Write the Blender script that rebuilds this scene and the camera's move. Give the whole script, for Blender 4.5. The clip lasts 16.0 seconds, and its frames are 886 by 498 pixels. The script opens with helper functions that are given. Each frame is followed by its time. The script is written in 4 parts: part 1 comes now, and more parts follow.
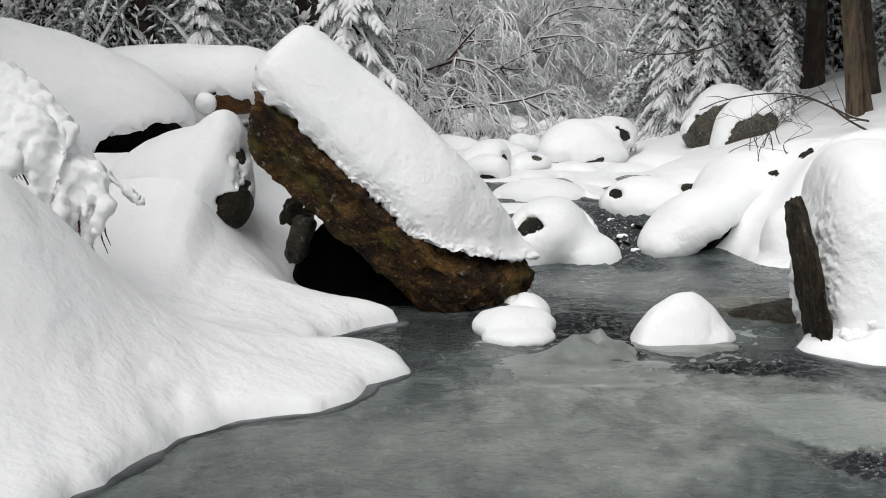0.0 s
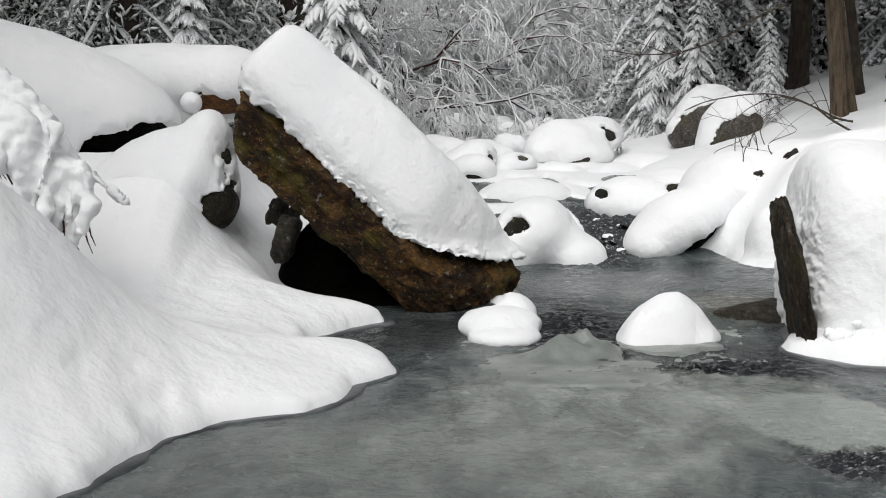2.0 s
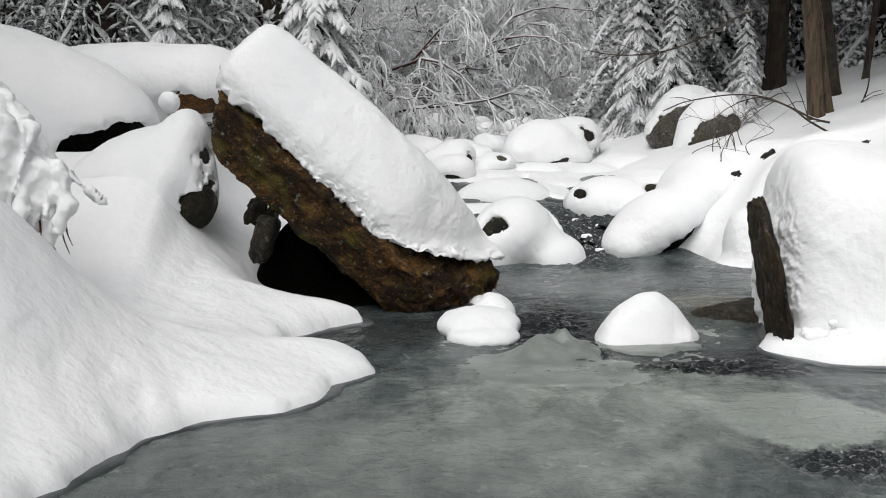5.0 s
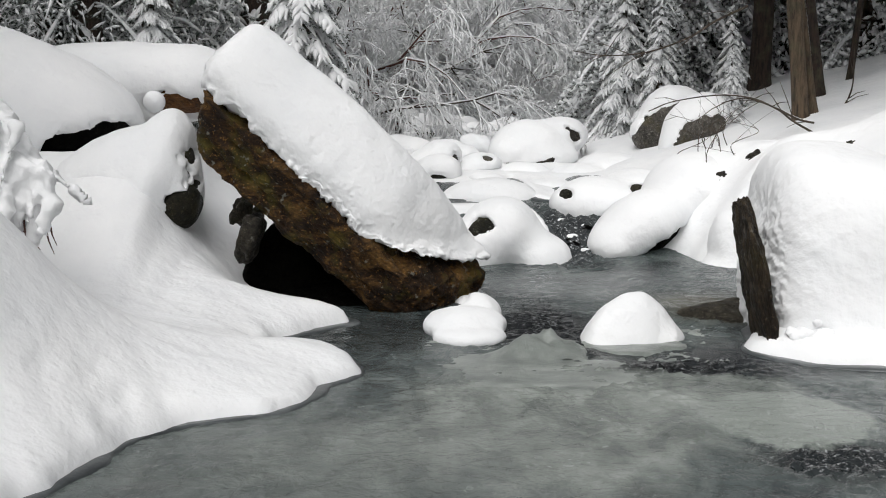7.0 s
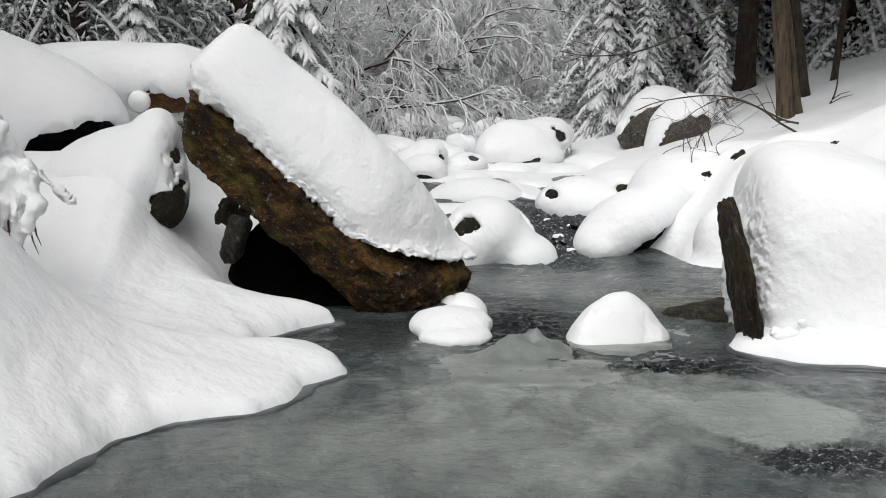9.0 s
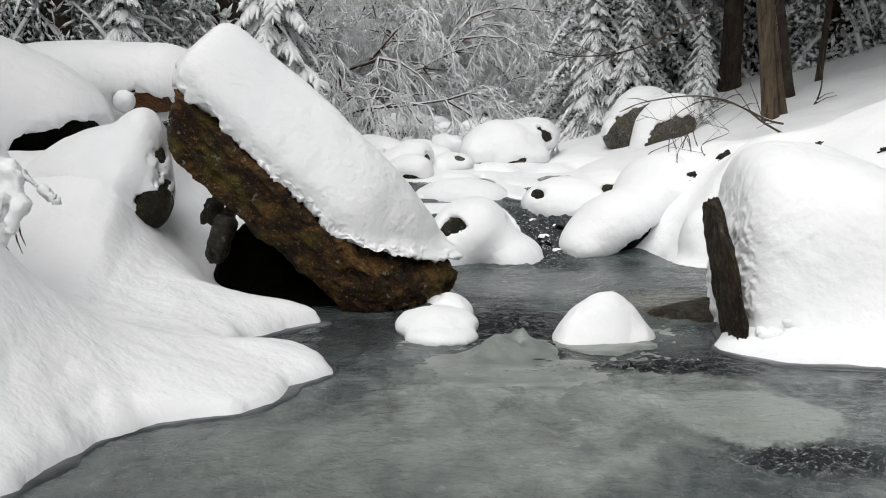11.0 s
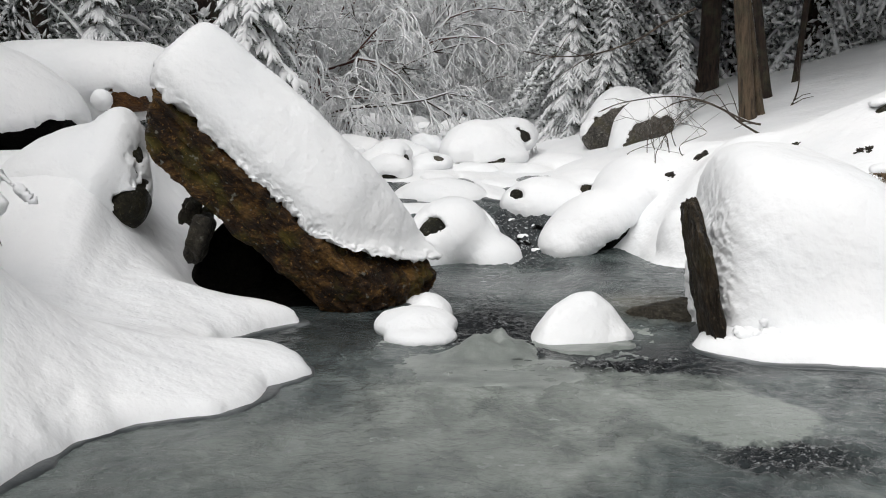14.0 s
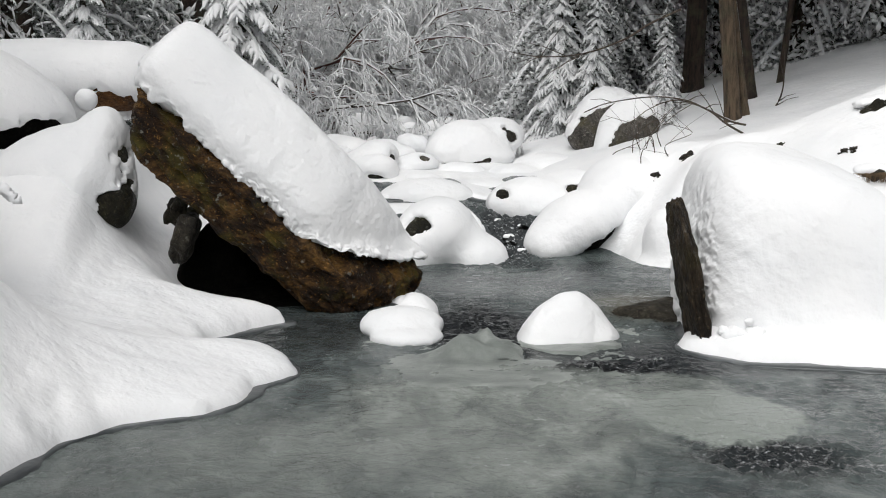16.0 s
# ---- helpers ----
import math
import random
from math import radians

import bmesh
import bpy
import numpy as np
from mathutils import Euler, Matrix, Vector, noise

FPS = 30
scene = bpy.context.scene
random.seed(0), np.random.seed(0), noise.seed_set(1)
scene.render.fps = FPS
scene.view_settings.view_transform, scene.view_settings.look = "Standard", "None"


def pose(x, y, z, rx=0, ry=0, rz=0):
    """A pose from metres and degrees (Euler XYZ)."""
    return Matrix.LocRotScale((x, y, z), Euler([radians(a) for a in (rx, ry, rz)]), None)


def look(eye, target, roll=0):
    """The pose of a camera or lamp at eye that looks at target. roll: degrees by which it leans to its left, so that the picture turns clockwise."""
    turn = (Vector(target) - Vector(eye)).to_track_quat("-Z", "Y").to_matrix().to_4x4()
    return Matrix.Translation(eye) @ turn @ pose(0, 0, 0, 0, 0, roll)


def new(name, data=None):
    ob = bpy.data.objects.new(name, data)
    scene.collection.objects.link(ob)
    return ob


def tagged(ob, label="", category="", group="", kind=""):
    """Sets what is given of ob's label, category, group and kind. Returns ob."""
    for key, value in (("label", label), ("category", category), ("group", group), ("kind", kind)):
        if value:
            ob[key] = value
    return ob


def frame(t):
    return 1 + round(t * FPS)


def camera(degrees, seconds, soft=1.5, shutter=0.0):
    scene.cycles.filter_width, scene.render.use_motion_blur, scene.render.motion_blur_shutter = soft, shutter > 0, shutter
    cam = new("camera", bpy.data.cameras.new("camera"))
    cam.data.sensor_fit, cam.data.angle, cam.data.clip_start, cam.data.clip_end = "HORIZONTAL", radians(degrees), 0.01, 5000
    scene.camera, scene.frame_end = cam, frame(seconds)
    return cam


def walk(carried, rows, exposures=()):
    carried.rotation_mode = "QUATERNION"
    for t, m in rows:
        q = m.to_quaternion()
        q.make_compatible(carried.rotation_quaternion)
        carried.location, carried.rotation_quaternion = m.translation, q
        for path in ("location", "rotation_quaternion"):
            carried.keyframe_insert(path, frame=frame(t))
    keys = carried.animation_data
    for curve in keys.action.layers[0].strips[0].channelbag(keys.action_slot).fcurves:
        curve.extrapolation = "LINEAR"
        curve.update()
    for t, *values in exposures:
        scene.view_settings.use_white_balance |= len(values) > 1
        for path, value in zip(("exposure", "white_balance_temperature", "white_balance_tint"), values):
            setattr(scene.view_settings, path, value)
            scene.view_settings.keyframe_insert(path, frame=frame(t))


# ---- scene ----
# ---- camera: it stands over the stream and turns slowly to its right ----
EYE, PITCH, TURN = 1.5, -8.1, 2.78
cam = camera(42.0, 16.0, 1.0)
STAND = pose(0, 0, EYE, 90 + PITCH, 0, 0)
walk(cam, [(t, STAND @ pose(0, 0, 0, 0, TURN * (8.0 - t) / 8.0, 0))
           for t in (0.0, 2.0, 4.0, 6.0, 8.0, 10.0, 12.0, 14.0, 16.0)],
     exposures=((0.0, 0.0), (16.0, 0.0)))

# ---- light: a white overcast sky over a wooded valley ----
world = bpy.data.worlds.new("sky")
scene.world = world
world.use_nodes = True
wn = world.node_tree.nodes
sky = wn.new("ShaderNodeTexSky")
sky.sky_type = "NISHITA"
sky.sun_disc = False
sky.sun_elevation = radians(53)
sky.sun_rotation = radians(200)
sky.air_density, sky.dust_density, sky.ozone_density = 1.0, 4.0, 1.0
grey = wn.new("ShaderNodeHueSaturation")
grey.inputs["Saturation"].default_value = 0.12
world.node_tree.links.new(sky.outputs[0], grey.inputs["Color"])
world.node_tree.links.new(grey.outputs[0], wn["Background"].inputs["Color"])
wn["Background"].inputs["Strength"].default_value = 0.083
sun = new("sun", bpy.data.lights.new("sun", "SUN"))
sun.data.energy, sun.data.angle, sun.data.color = 2.45, radians(60), (1.0, 0.992, 0.985)
sun.matrix_world = look((-4.0, -0.9, 13), (0, 8, 0))


# ---- materials ----
class Mat:
    """A node material with a few shorthands."""

    def __init__(self, name, rough=0.7, metal=0.0):
        self.m = bpy.data.materials.new(name)
        self.m.use_nodes = True
        self.t = self.m.node_tree
        self.b = self.t.nodes["Principled BSDF"]
        self.b.inputs["Roughness"].default_value = rough
        self.b.inputs["Metallic"].default_value = metal
        self.co = self.t.nodes.new("ShaderNodeNewGeometry").outputs["Position"]

    def link(self, a, b):
        self.t.links.new(a, b)

    def mapped(self, scale):
        n = self.t.nodes.new("ShaderNodeMapping")
        n.inputs["Scale"].default_value = scale
        self.link(self.co, n.inputs["Vector"])
        return n.outputs[0]

    def noise(self, scale, detail=5.0, rough=0.6, vec=None, distort=0.0):
        n = self.t.nodes.new("ShaderNodeTexNoise")
        n.inputs["Scale"].default_value, n.inputs["Detail"].default_value = scale, detail
        n.inputs["Roughness"].default_value, n.inputs["Distortion"].default_value = rough, distort
        self.link(vec or self.co, n.inputs["Vector"])
        return n.outputs["Fac"]

    def ramp(self, fac, stops):
        n = self.t.nodes.new("ShaderNodeValToRGB")
        e = n.color_ramp.elements
        while len(e) < len(stops):
            e.new(0.5)
        for k, (p, c) in zip(e, stops):
            k.position, k.color = p, (c, c, c, 1) if isinstance(c, (int, float)) else (*c, 1)
        self.link(fac, n.inputs["Fac"])
        return n.outputs["Color"]

    def mix(self, fac, a, b, mode="MIX"):
        n = self.t.nodes.new("ShaderNodeMix")
        n.data_type, n.blend_type = "RGBA", mode
        for s, v in zip((n.inputs[0], n.inputs[6], n.inputs[7]), (fac, a, b)):
            if hasattr(v, "links"):
                self.link(v, s)
            else:
                s.default_value = v if isinstance(v, (int, float)) else (*v, 1)
        return n.outputs[2]

    def math(self, op, a, b=0.0, c=0.0):
        n = self.t.nodes.new("ShaderNodeMath")
        n.operation = op
        for s, v in zip(n.inputs, (a, b, c)):
            if hasattr(v, "links"):
                self.link(v, s)
            else:
                s.default_value = v
        return n.outputs[0]

    def bump(self, height, strength, dist):
        n = self.t.nodes.new("ShaderNodeBump")
        n.inputs["Strength"].default_value, n.inputs["Distance"].default_value = strength, dist
        self.link(height, n.inputs["Height"])
        prev = self.b.inputs["Normal"]
        if prev.links:
            self.link(prev.links[0].from_socket, n.inputs["Normal"])
        self.link(n.outputs[0], prev)

    def colour(self, c):
        self.link(c, self.b.inputs["Base Color"])

    def rough(self, c):
        self.link(c, self.b.inputs["Roughness"])


def snow_material(name, bumpy=1.0):
    s = Mat(name, 0.85)
    s.colour(s.ramp(s.noise(1.3, 4), [(0.3, (0.80, 0.81, 0.82)), (0.7, (0.88, 0.88, 0.88))]))
    s.bump(s.noise(8.0, 3, 0.5), 0.55 * bumpy, 0.03)
    s.bump(s.noise(24.0, 3, 0.55), 0.45 * bumpy, 0.012)
    s.bump(s.noise(80.0, 1, 0.5), 0.07 * bumpy, 0.006)
    s.b.inputs["Subsurface Weight"].default_value = 0.0
    return s.m


SNOW = snow_material("snow")
SNOW_SOFT = snow_material("bough_snow", 0.7)
SNOW_SOFT.node_tree.nodes["Principled BSDF"].inputs["Roughness"].default_value = 0.95


def let_light_through(m, share):
    """Thin loose snow: part of the light goes on through it."""
    t = m.node_tree
    glow, both = t.nodes.new("ShaderNodeBsdfTranslucent"), t.nodes.new("ShaderNodeMixShader")
    glow.inputs["Color"].default_value = (0.95, 0.95, 0.96, 1)
    both.inputs["Fac"].default_value = share
    t.links.new(t.nodes["Principled BSDF"].outputs[0], both.inputs[1])
    t.links.new(glow.outputs[0], both.inputs[2])
    t.links.new(both.outputs[0], t.nodes["Material Output"].inputs["Surface"])


let_light_through(SNOW_SOFT, 0.15)


def rock_material(name, dark, mid, light, moss=None, lichen=0.0, streak=(1, 1, 1)):
    r = Mat(name, 0.75)
    r.b.inputs["Specular IOR Level"].default_value = 0.25
    v = r.mapped(streak)
    base = r.ramp(r.noise(4.0, 8, 0.7, v, 0.4), [(0.32, dark), (0.5, mid), (0.72, light)])
    fine = r.ramp(r.noise(30.0, 6, 0.75, v), [(0.38, 0.12), (0.62, 1.0)])
    c = r.mix(0.8, base, fine, "MULTIPLY")
    if moss:
        c = r.mix(r.ramp(r.noise(3.1, 6, 0.65), [(0.52, 0.0), (0.66, 0.75)]), c, moss)
    if lichen:
        c = r.mix(r.ramp(r.noise(17.0, 5, 0.6), [(0.62, 0.0), (0.68, lichen)]), c, (0.42, 0.42, 0.36))
    c = r.mix(r.ramp(r.noise(55.0, 4, 0.6), [(0.60, 0.0), (0.68, 0.55)]), c, tuple(min(1.0, 1.5 * k) for k in light))
    r.colour(c)
    r.bump(r.noise(7.0, 8, 0.7, v), 0.8, 0.05)
    r.bump(r.noise(40.0, 6, 0.75, v), 1.0, 0.02)
    r.rough(r.ramp(r.noise(12.0, 4), [(0.3, 0.45), (0.7, 0.85)]))
    return r.m


ROCK_BROWN = rock_material("brown_rock", (0.005, 0.003, 0.002), (0.045, 0.021, 0.007), (0.33, 0.17, 0.045), (0.12, 0.10, 0.018), 0.5, (1, 1, 2.0))
ROCK_DARK = rock_material("dark_rock", (0.012, 0.011, 0.009), (0.04, 0.035, 0.027), (0.10, 0.085, 0.06), (0.035, 0.04, 0.014), 0.4)
ROCK_MOSSY = rock_material("mossy_rock", (0.006, 0.006, 0.004), (0.022, 0.02, 0.011), (0.07, 0.06, 0.03), (0.045, 0.045, 0.012), 0.3)
# Near-black, sheen cut: shade of hollows put into the colour; wet cascade stones too.
ROCK_BLACK_AND_SHADE = rock_material("wet_black_rock", (0.002, 0.002, 0.002), (0.004, 0.004, 0.003), (0.010, 0.008, 0.006))
ROCK_BLACK_AND_SHADE.node_tree.nodes["Principled BSDF"].inputs["Specular IOR Level"].default_value = 0.04
ROCK_GREY = rock_material("grey_rock", (0.04, 0.037, 0.033), (0.12, 0.11, 0.095), (0.24, 0.22, 0.19), (0.08, 0.07, 0.035), 0.5)
ROCK_WET = rock_material("wet_brown_rock", (0.02, 0.017, 0.012), (0.06, 0.052, 0.038), (0.13, 0.115, 0.085))
ROCK_FACE = rock_material("dark_brown_rock_face", (0.006, 0.005, 0.004), (0.028, 0.02, 0.012), (0.12, 0.085, 0.05), (0.05, 0.04, 0.015), 0.3, (1, 1, 0.4))
ROCK_ORANGE = rock_material("orange_rock", (0.06, 0.025, 0.01), (0.2, 0.085, 0.025), (0.36, 0.17, 0.06))


def bark_material(name, dark, light):
    r = Mat(name, 0.9)
    v = r.mapped((14, 14, 2.2))
    r.colour(r.mix(r.ramp(r.noise(5.0, 5), [(0.5, 0.0), (0.72, 0.5)]), r.ramp(r.noise(1.6, 7, 0.75, v), [(0.4, dark), (0.6, light)]), (0.09, 0.09, 0.05)))
    r.bump(r.noise(1.8, 7, 0.75, v), 1.0, 0.04)
    return r.m


BARK_DARK = bark_material("dark_bark", (0.012, 0.008, 0.006), (0.05, 0.03, 0.02))
BARK_BROWN = bark_material("brown_bark", (0.03, 0.02, 0.012), (0.13, 0.09, 0.055))
TWIG = bark_material("twig_bark", (0.03, 0.022, 0.017), (0.10, 0.075, 0.055))
TWIG_RED = bark_material("red_twig_bark", (0.08, 0.03, 0.025), (0.2, 0.09, 0.07))


def needle_material():
    r = Mat("needles", 0.65)
    i = r.t.nodes.new("ShaderNodeNewGeometry").outputs["Random Per Island"]
    c = r.ramp(i, [(0.0, (0.012, 0.02, 0.013)), (0.4, (0.03, 0.045, 0.032)), (0.6, (0.08, 0.10, 0.08)), (1.0, (0.45, 0.48, 0.47))])
    r.colour(c)
    return r.m


NEEDLES = needle_material()
GRASS_DRY = bark_material("dry_grass", (0.09, 0.06, 0.03), (0.3, 0.2, 0.11))


def water_material():
    w = Mat("icy_water", 0.12)
    w.b.inputs["IOR"].default_value = 1.33
    w.b.inputs["Specular IOR Level"].default_value = 0.35
    sep = w.t.nodes.new("ShaderNodeSeparateXYZ")
    w.link(w.co, sep.inputs[0])
    x, y = sep.outputs[0], sep.outputs[1]
    warp = w.math("MULTIPLY_ADD", w.noise(3.0, 7, 0.7, w.mapped((1, 0.6, 1)), 0.6), 0.9, -0.45)

    def patch(cx, cy, rx, ry, soft, amount):
        a = w.math("DIVIDE", w.math("SUBTRACT", x, cx), rx)
        b = w.math("DIVIDE", w.math("SUBTRACT", y, cy), ry)
        r = w.math("ADD", w.math("SQRT", w.math("ADD", w.math("MULTIPLY", a, a), w.math("MULTIPLY", b, b))), warp)
        return w.ramp(r, [(1 - soft if soft < 1 else 0, amount), (1.0, 0.0)])
    deep = w.ramp(w.noise(2.0, 6, 0.62, w.mapped((1, 0.55, 1)), 1.4), [(0.32, (0.022, 0.027, 0.029)), (0.5, (0.07, 0.085, 0.084)), (0.68, (0.16, 0.18, 0.172))])
    c = deep
    # Dark currents; the colour also stands for sky reflection lost in broken water.
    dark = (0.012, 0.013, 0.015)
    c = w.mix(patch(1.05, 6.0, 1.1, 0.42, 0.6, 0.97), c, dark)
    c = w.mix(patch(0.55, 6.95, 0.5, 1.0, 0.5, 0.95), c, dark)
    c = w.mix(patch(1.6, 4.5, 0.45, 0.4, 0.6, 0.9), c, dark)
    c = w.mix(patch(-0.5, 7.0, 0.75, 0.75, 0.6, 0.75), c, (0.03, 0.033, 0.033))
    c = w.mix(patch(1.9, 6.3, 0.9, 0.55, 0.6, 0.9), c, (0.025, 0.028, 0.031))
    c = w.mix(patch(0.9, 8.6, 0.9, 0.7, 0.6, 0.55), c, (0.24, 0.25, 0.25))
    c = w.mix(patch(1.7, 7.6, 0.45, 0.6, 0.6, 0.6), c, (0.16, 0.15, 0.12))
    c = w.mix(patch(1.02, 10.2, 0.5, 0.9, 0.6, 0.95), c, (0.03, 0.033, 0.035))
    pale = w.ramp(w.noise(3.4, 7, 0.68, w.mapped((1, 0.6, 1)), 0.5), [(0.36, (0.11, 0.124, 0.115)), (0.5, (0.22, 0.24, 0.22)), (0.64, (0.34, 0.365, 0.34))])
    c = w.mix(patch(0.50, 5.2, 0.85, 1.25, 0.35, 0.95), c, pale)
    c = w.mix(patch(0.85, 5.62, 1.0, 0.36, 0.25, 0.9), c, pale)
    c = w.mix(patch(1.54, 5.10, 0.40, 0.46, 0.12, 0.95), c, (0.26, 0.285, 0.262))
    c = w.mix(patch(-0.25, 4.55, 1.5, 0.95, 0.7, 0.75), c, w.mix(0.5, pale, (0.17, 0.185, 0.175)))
    # Narrow channels, darkened again to offset the reflection of sky and snow.
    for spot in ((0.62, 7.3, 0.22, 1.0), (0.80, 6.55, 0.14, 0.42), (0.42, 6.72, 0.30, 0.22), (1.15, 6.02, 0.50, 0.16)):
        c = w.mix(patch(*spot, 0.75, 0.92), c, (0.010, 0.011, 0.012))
    specks = w.ramp(w.noise(34.0, 5, 0.7, w.mapped((1, 1.6, 1))), [(0.56, 0.0), (0.66, 0.9)])
    for spot in ((1.1, 5.96, 0.8, 0.2), (0.40, 6.62, 0.34, 0.24), (0.62, 7.2, 0.2, 0.6), (0.75, 6.25, 0.16, 0.3), (1.6, 4.5, 0.4, 0.3), (1.05, 10.15, 0.55, 0.9), (1.05, 10.1, 0.4, 0.6), (1.55, 6.95, 0.4, 0.3)):
        c = w.mix(w.math("MULTIPLY", specks, patch(*spot, 0.8, 0.8)), c, (0.6, 0.62, 0.63))
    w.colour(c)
    w.bump(w.noise(7.0, 5, 0.6, w.mapped((1, 0.7, 1)), 1.2), 0.55, 0.04)
    w.bump(w.noise(14.0, 4, 0.6, w.mapped((1, 0.9, 1)), 1.8), 0.6, 0.02)
    w.bump(w.noise(30.0, 4, 0.6, w.mapped((1, 1, 1)), 0.8), 0.22, 0.008)
    w.rough(w.ramp(w.noise(2.6, 4), [(0.35, 0.06), (0.7, 0.34)]))
    return w.m


WATER = water_material()


def ice_material():
    s = Mat("slush_ice", 0.35)
    c = s.ramp(s.noise(2.6, 6, 0.65, s.mapped((1, 1.8, 1)), 0.8), [(0.3, (0.13, 0.145, 0.135)), (0.48, (0.21, 0.228, 0.212)), (0.7, (0.36, 0.38, 0.36))])
    s.colour(s.mix(s.ramp(s.noise(14, 5), [(0.5, 0.0), (0.75, 0.4)]), c, (0.12, 0.13, 0.12)))
    s.bump(s.noise(40.0, 5, 0.7), 0.5, 0.01)
    return s.m


ICE = ice_material()


# Ice tones kept dark: they also stand for shade beneath the overhanging snow.
def shore_ice_shade_material():
    s = Mat("shore_ice", 0.3)
    s.colour(s.ramp(s.noise(3.0, 5, 0.6), [(0.35, (0.03, 0.034, 0.037)), (0.55, (0.07, 0.078, 0.08)), (0.7, (0.17, 0.18, 0.185))]))
    s.bump(s.noise(35.0, 4, 0.6), 0.3, 0.008)
    return s.m


SHORE_ICE_SHADE = shore_ice_shade_material()


# ---- shape helpers ----
def lattice(p, seed):
    """Smooth value noise in -1..1 at the points p."""
    i = np.floor(p).astype(np.int64)
    f = p - i
    f = f * f * (3 - 2 * f)
    out = np.zeros(len(p))
    for a in (0, 1):
        for b in (0, 1):
            for c in (0, 1):
                h = ((i[:, 0] + a) * 73856093) ^ ((i[:, 1] + b) * 19349663) ^ ((i[:, 2] + c) * 83492791) ^ (seed * 2654435)
                h = ((h ^ (h >> 13)) * 1274126177) & 0x7FFFFFFF
                h = ((h ^ (h >> 16)) * 668265263) & 0x7FFFFFFF
                v = (h % 65536) / 32767.5 - 1
                out += v * np.abs(1 - a - f[:, 0]) * np.abs(1 - b - f[:, 1]) * np.abs(1 - c - f[:, 2])
    return out


def fbm(p, scale, octaves=4, seed=0, gain=0.5):
    out, amp = np.zeros(len(p)), 1.0
    for o in range(octaves):
        out += amp * lattice(p * scale + 17.3 * o, seed + o)
        scale, amp = scale * 2.03, amp * gain
    return out


def smooth(t):
    t = np.clip(t, 0, 1)
    return t * t * (3 - 2 * t)


def mesh_of(name, verts, faces, mat, shade=True):
    me = bpy.data.meshes.new(name)
    me.from_pydata(np.asarray(verts).tolist(), [], np.asarray(faces).tolist() if not isinstance(faces, list) else faces)
    me.materials.append(mat)
    if shade:
        me.polygons.foreach_set("use_smooth", [True] * len(me.polygons))
    me.update()
    return me


def part(name, me, parent, label=""):
    ob = new(name, me)
    ob.parent = parent
    if label:
        tagged(ob, label)
    return ob


def thing(name, at, label, category, group="", turn=0.0):
    ob = new(name)
    ob.empty_display_size = 0.1
    ob.matrix_basis = pose(*at, 0, 0, turn)
    return tagged(ob, label, category, group)


def ball(n):
    """Directions and quads of a cube blown up to a sphere, n faces along an edge."""
    g = np.tan(np.linspace(-1, 1, n + 1) * math.pi / 4)
    verts, quads = [], []
    for ax in range(3):
        for sg in (-1, 1):
            u, v = np.meshgrid(g, g, indexing="ij")
            p = np.empty((n + 1, n + 1, 3))
            p[..., ax], p[..., (ax + 1) % 3], p[..., (ax + 2) % 3] = sg, u, v * sg
            o = len(verts) * (n + 1) ** 2
            idx = np.arange((n + 1) ** 2).reshape(n + 1, n + 1) + o
            quads.append(np.stack([idx[:-1, :-1], idx[1:, :-1], idx[1:, 1:], idx[:-1, 1:]], -1).reshape(-1, 4))
            verts.append(p.reshape(-1, 3))
    v, q = np.concatenate(verts), np.concatenate(quads)
    _, first, inv = np.unique(np.round(v, 5), axis=0, return_index=True, return_inverse=True)
    v = v[first]
    return v / np.linalg.norm(v, axis=1)[:, None], inv.reshape(-1)[q]


def normals(v, q):
    fn = np.cross(v[q[:, 2]] - v[q[:, 0]], v[q[:, 3]] - v[q[:, 1]])
    n = np.zeros_like(v)
    for k in range(4):
        np.add.at(n, q[:, k], fn)
    return n / np.maximum(np.linalg.norm(n, axis=1), 1e-9)[:, None]


def faceted(n, planes, power, seed, rough, size=(1, 1, 1), grain=2.0):
    """A rounded rock: the space inside a few planes (normal, distance), with noise on it."""
    d, q = ball(n)
    nn = np.array([Vector(p[0]).normalized() for p in planes])
    dist = np.array([p[1] for p in planes])
    k = np.maximum(d @ nn.T / dist, 0) ** power
    r = k.sum(1) ** (-1.0 / power)
    v = d * r[:, None] * np.array(size)
    nr = normals(v, q)
    v = v + nr * (rough * fbm(v, grain, 5, seed))[:, None]
    return v, q


def random_planes(rng, count, spread=0.25):
    out = [((1, 0, 0), 1), ((-1, 0, 0), 1), ((0, 1, 0), 1), ((0, -1, 0), 1), ((0, 0, 1), 1), ((0, 0, -1), 1)]
    for _ in range(count):
        n = Vector((rng.uniform(-1, 1), rng.uniform(-1, 1), rng.uniform(-0.6, 1))).normalized()
        out.append((n, rng.uniform(1 - spread, 1.0)))
    return out


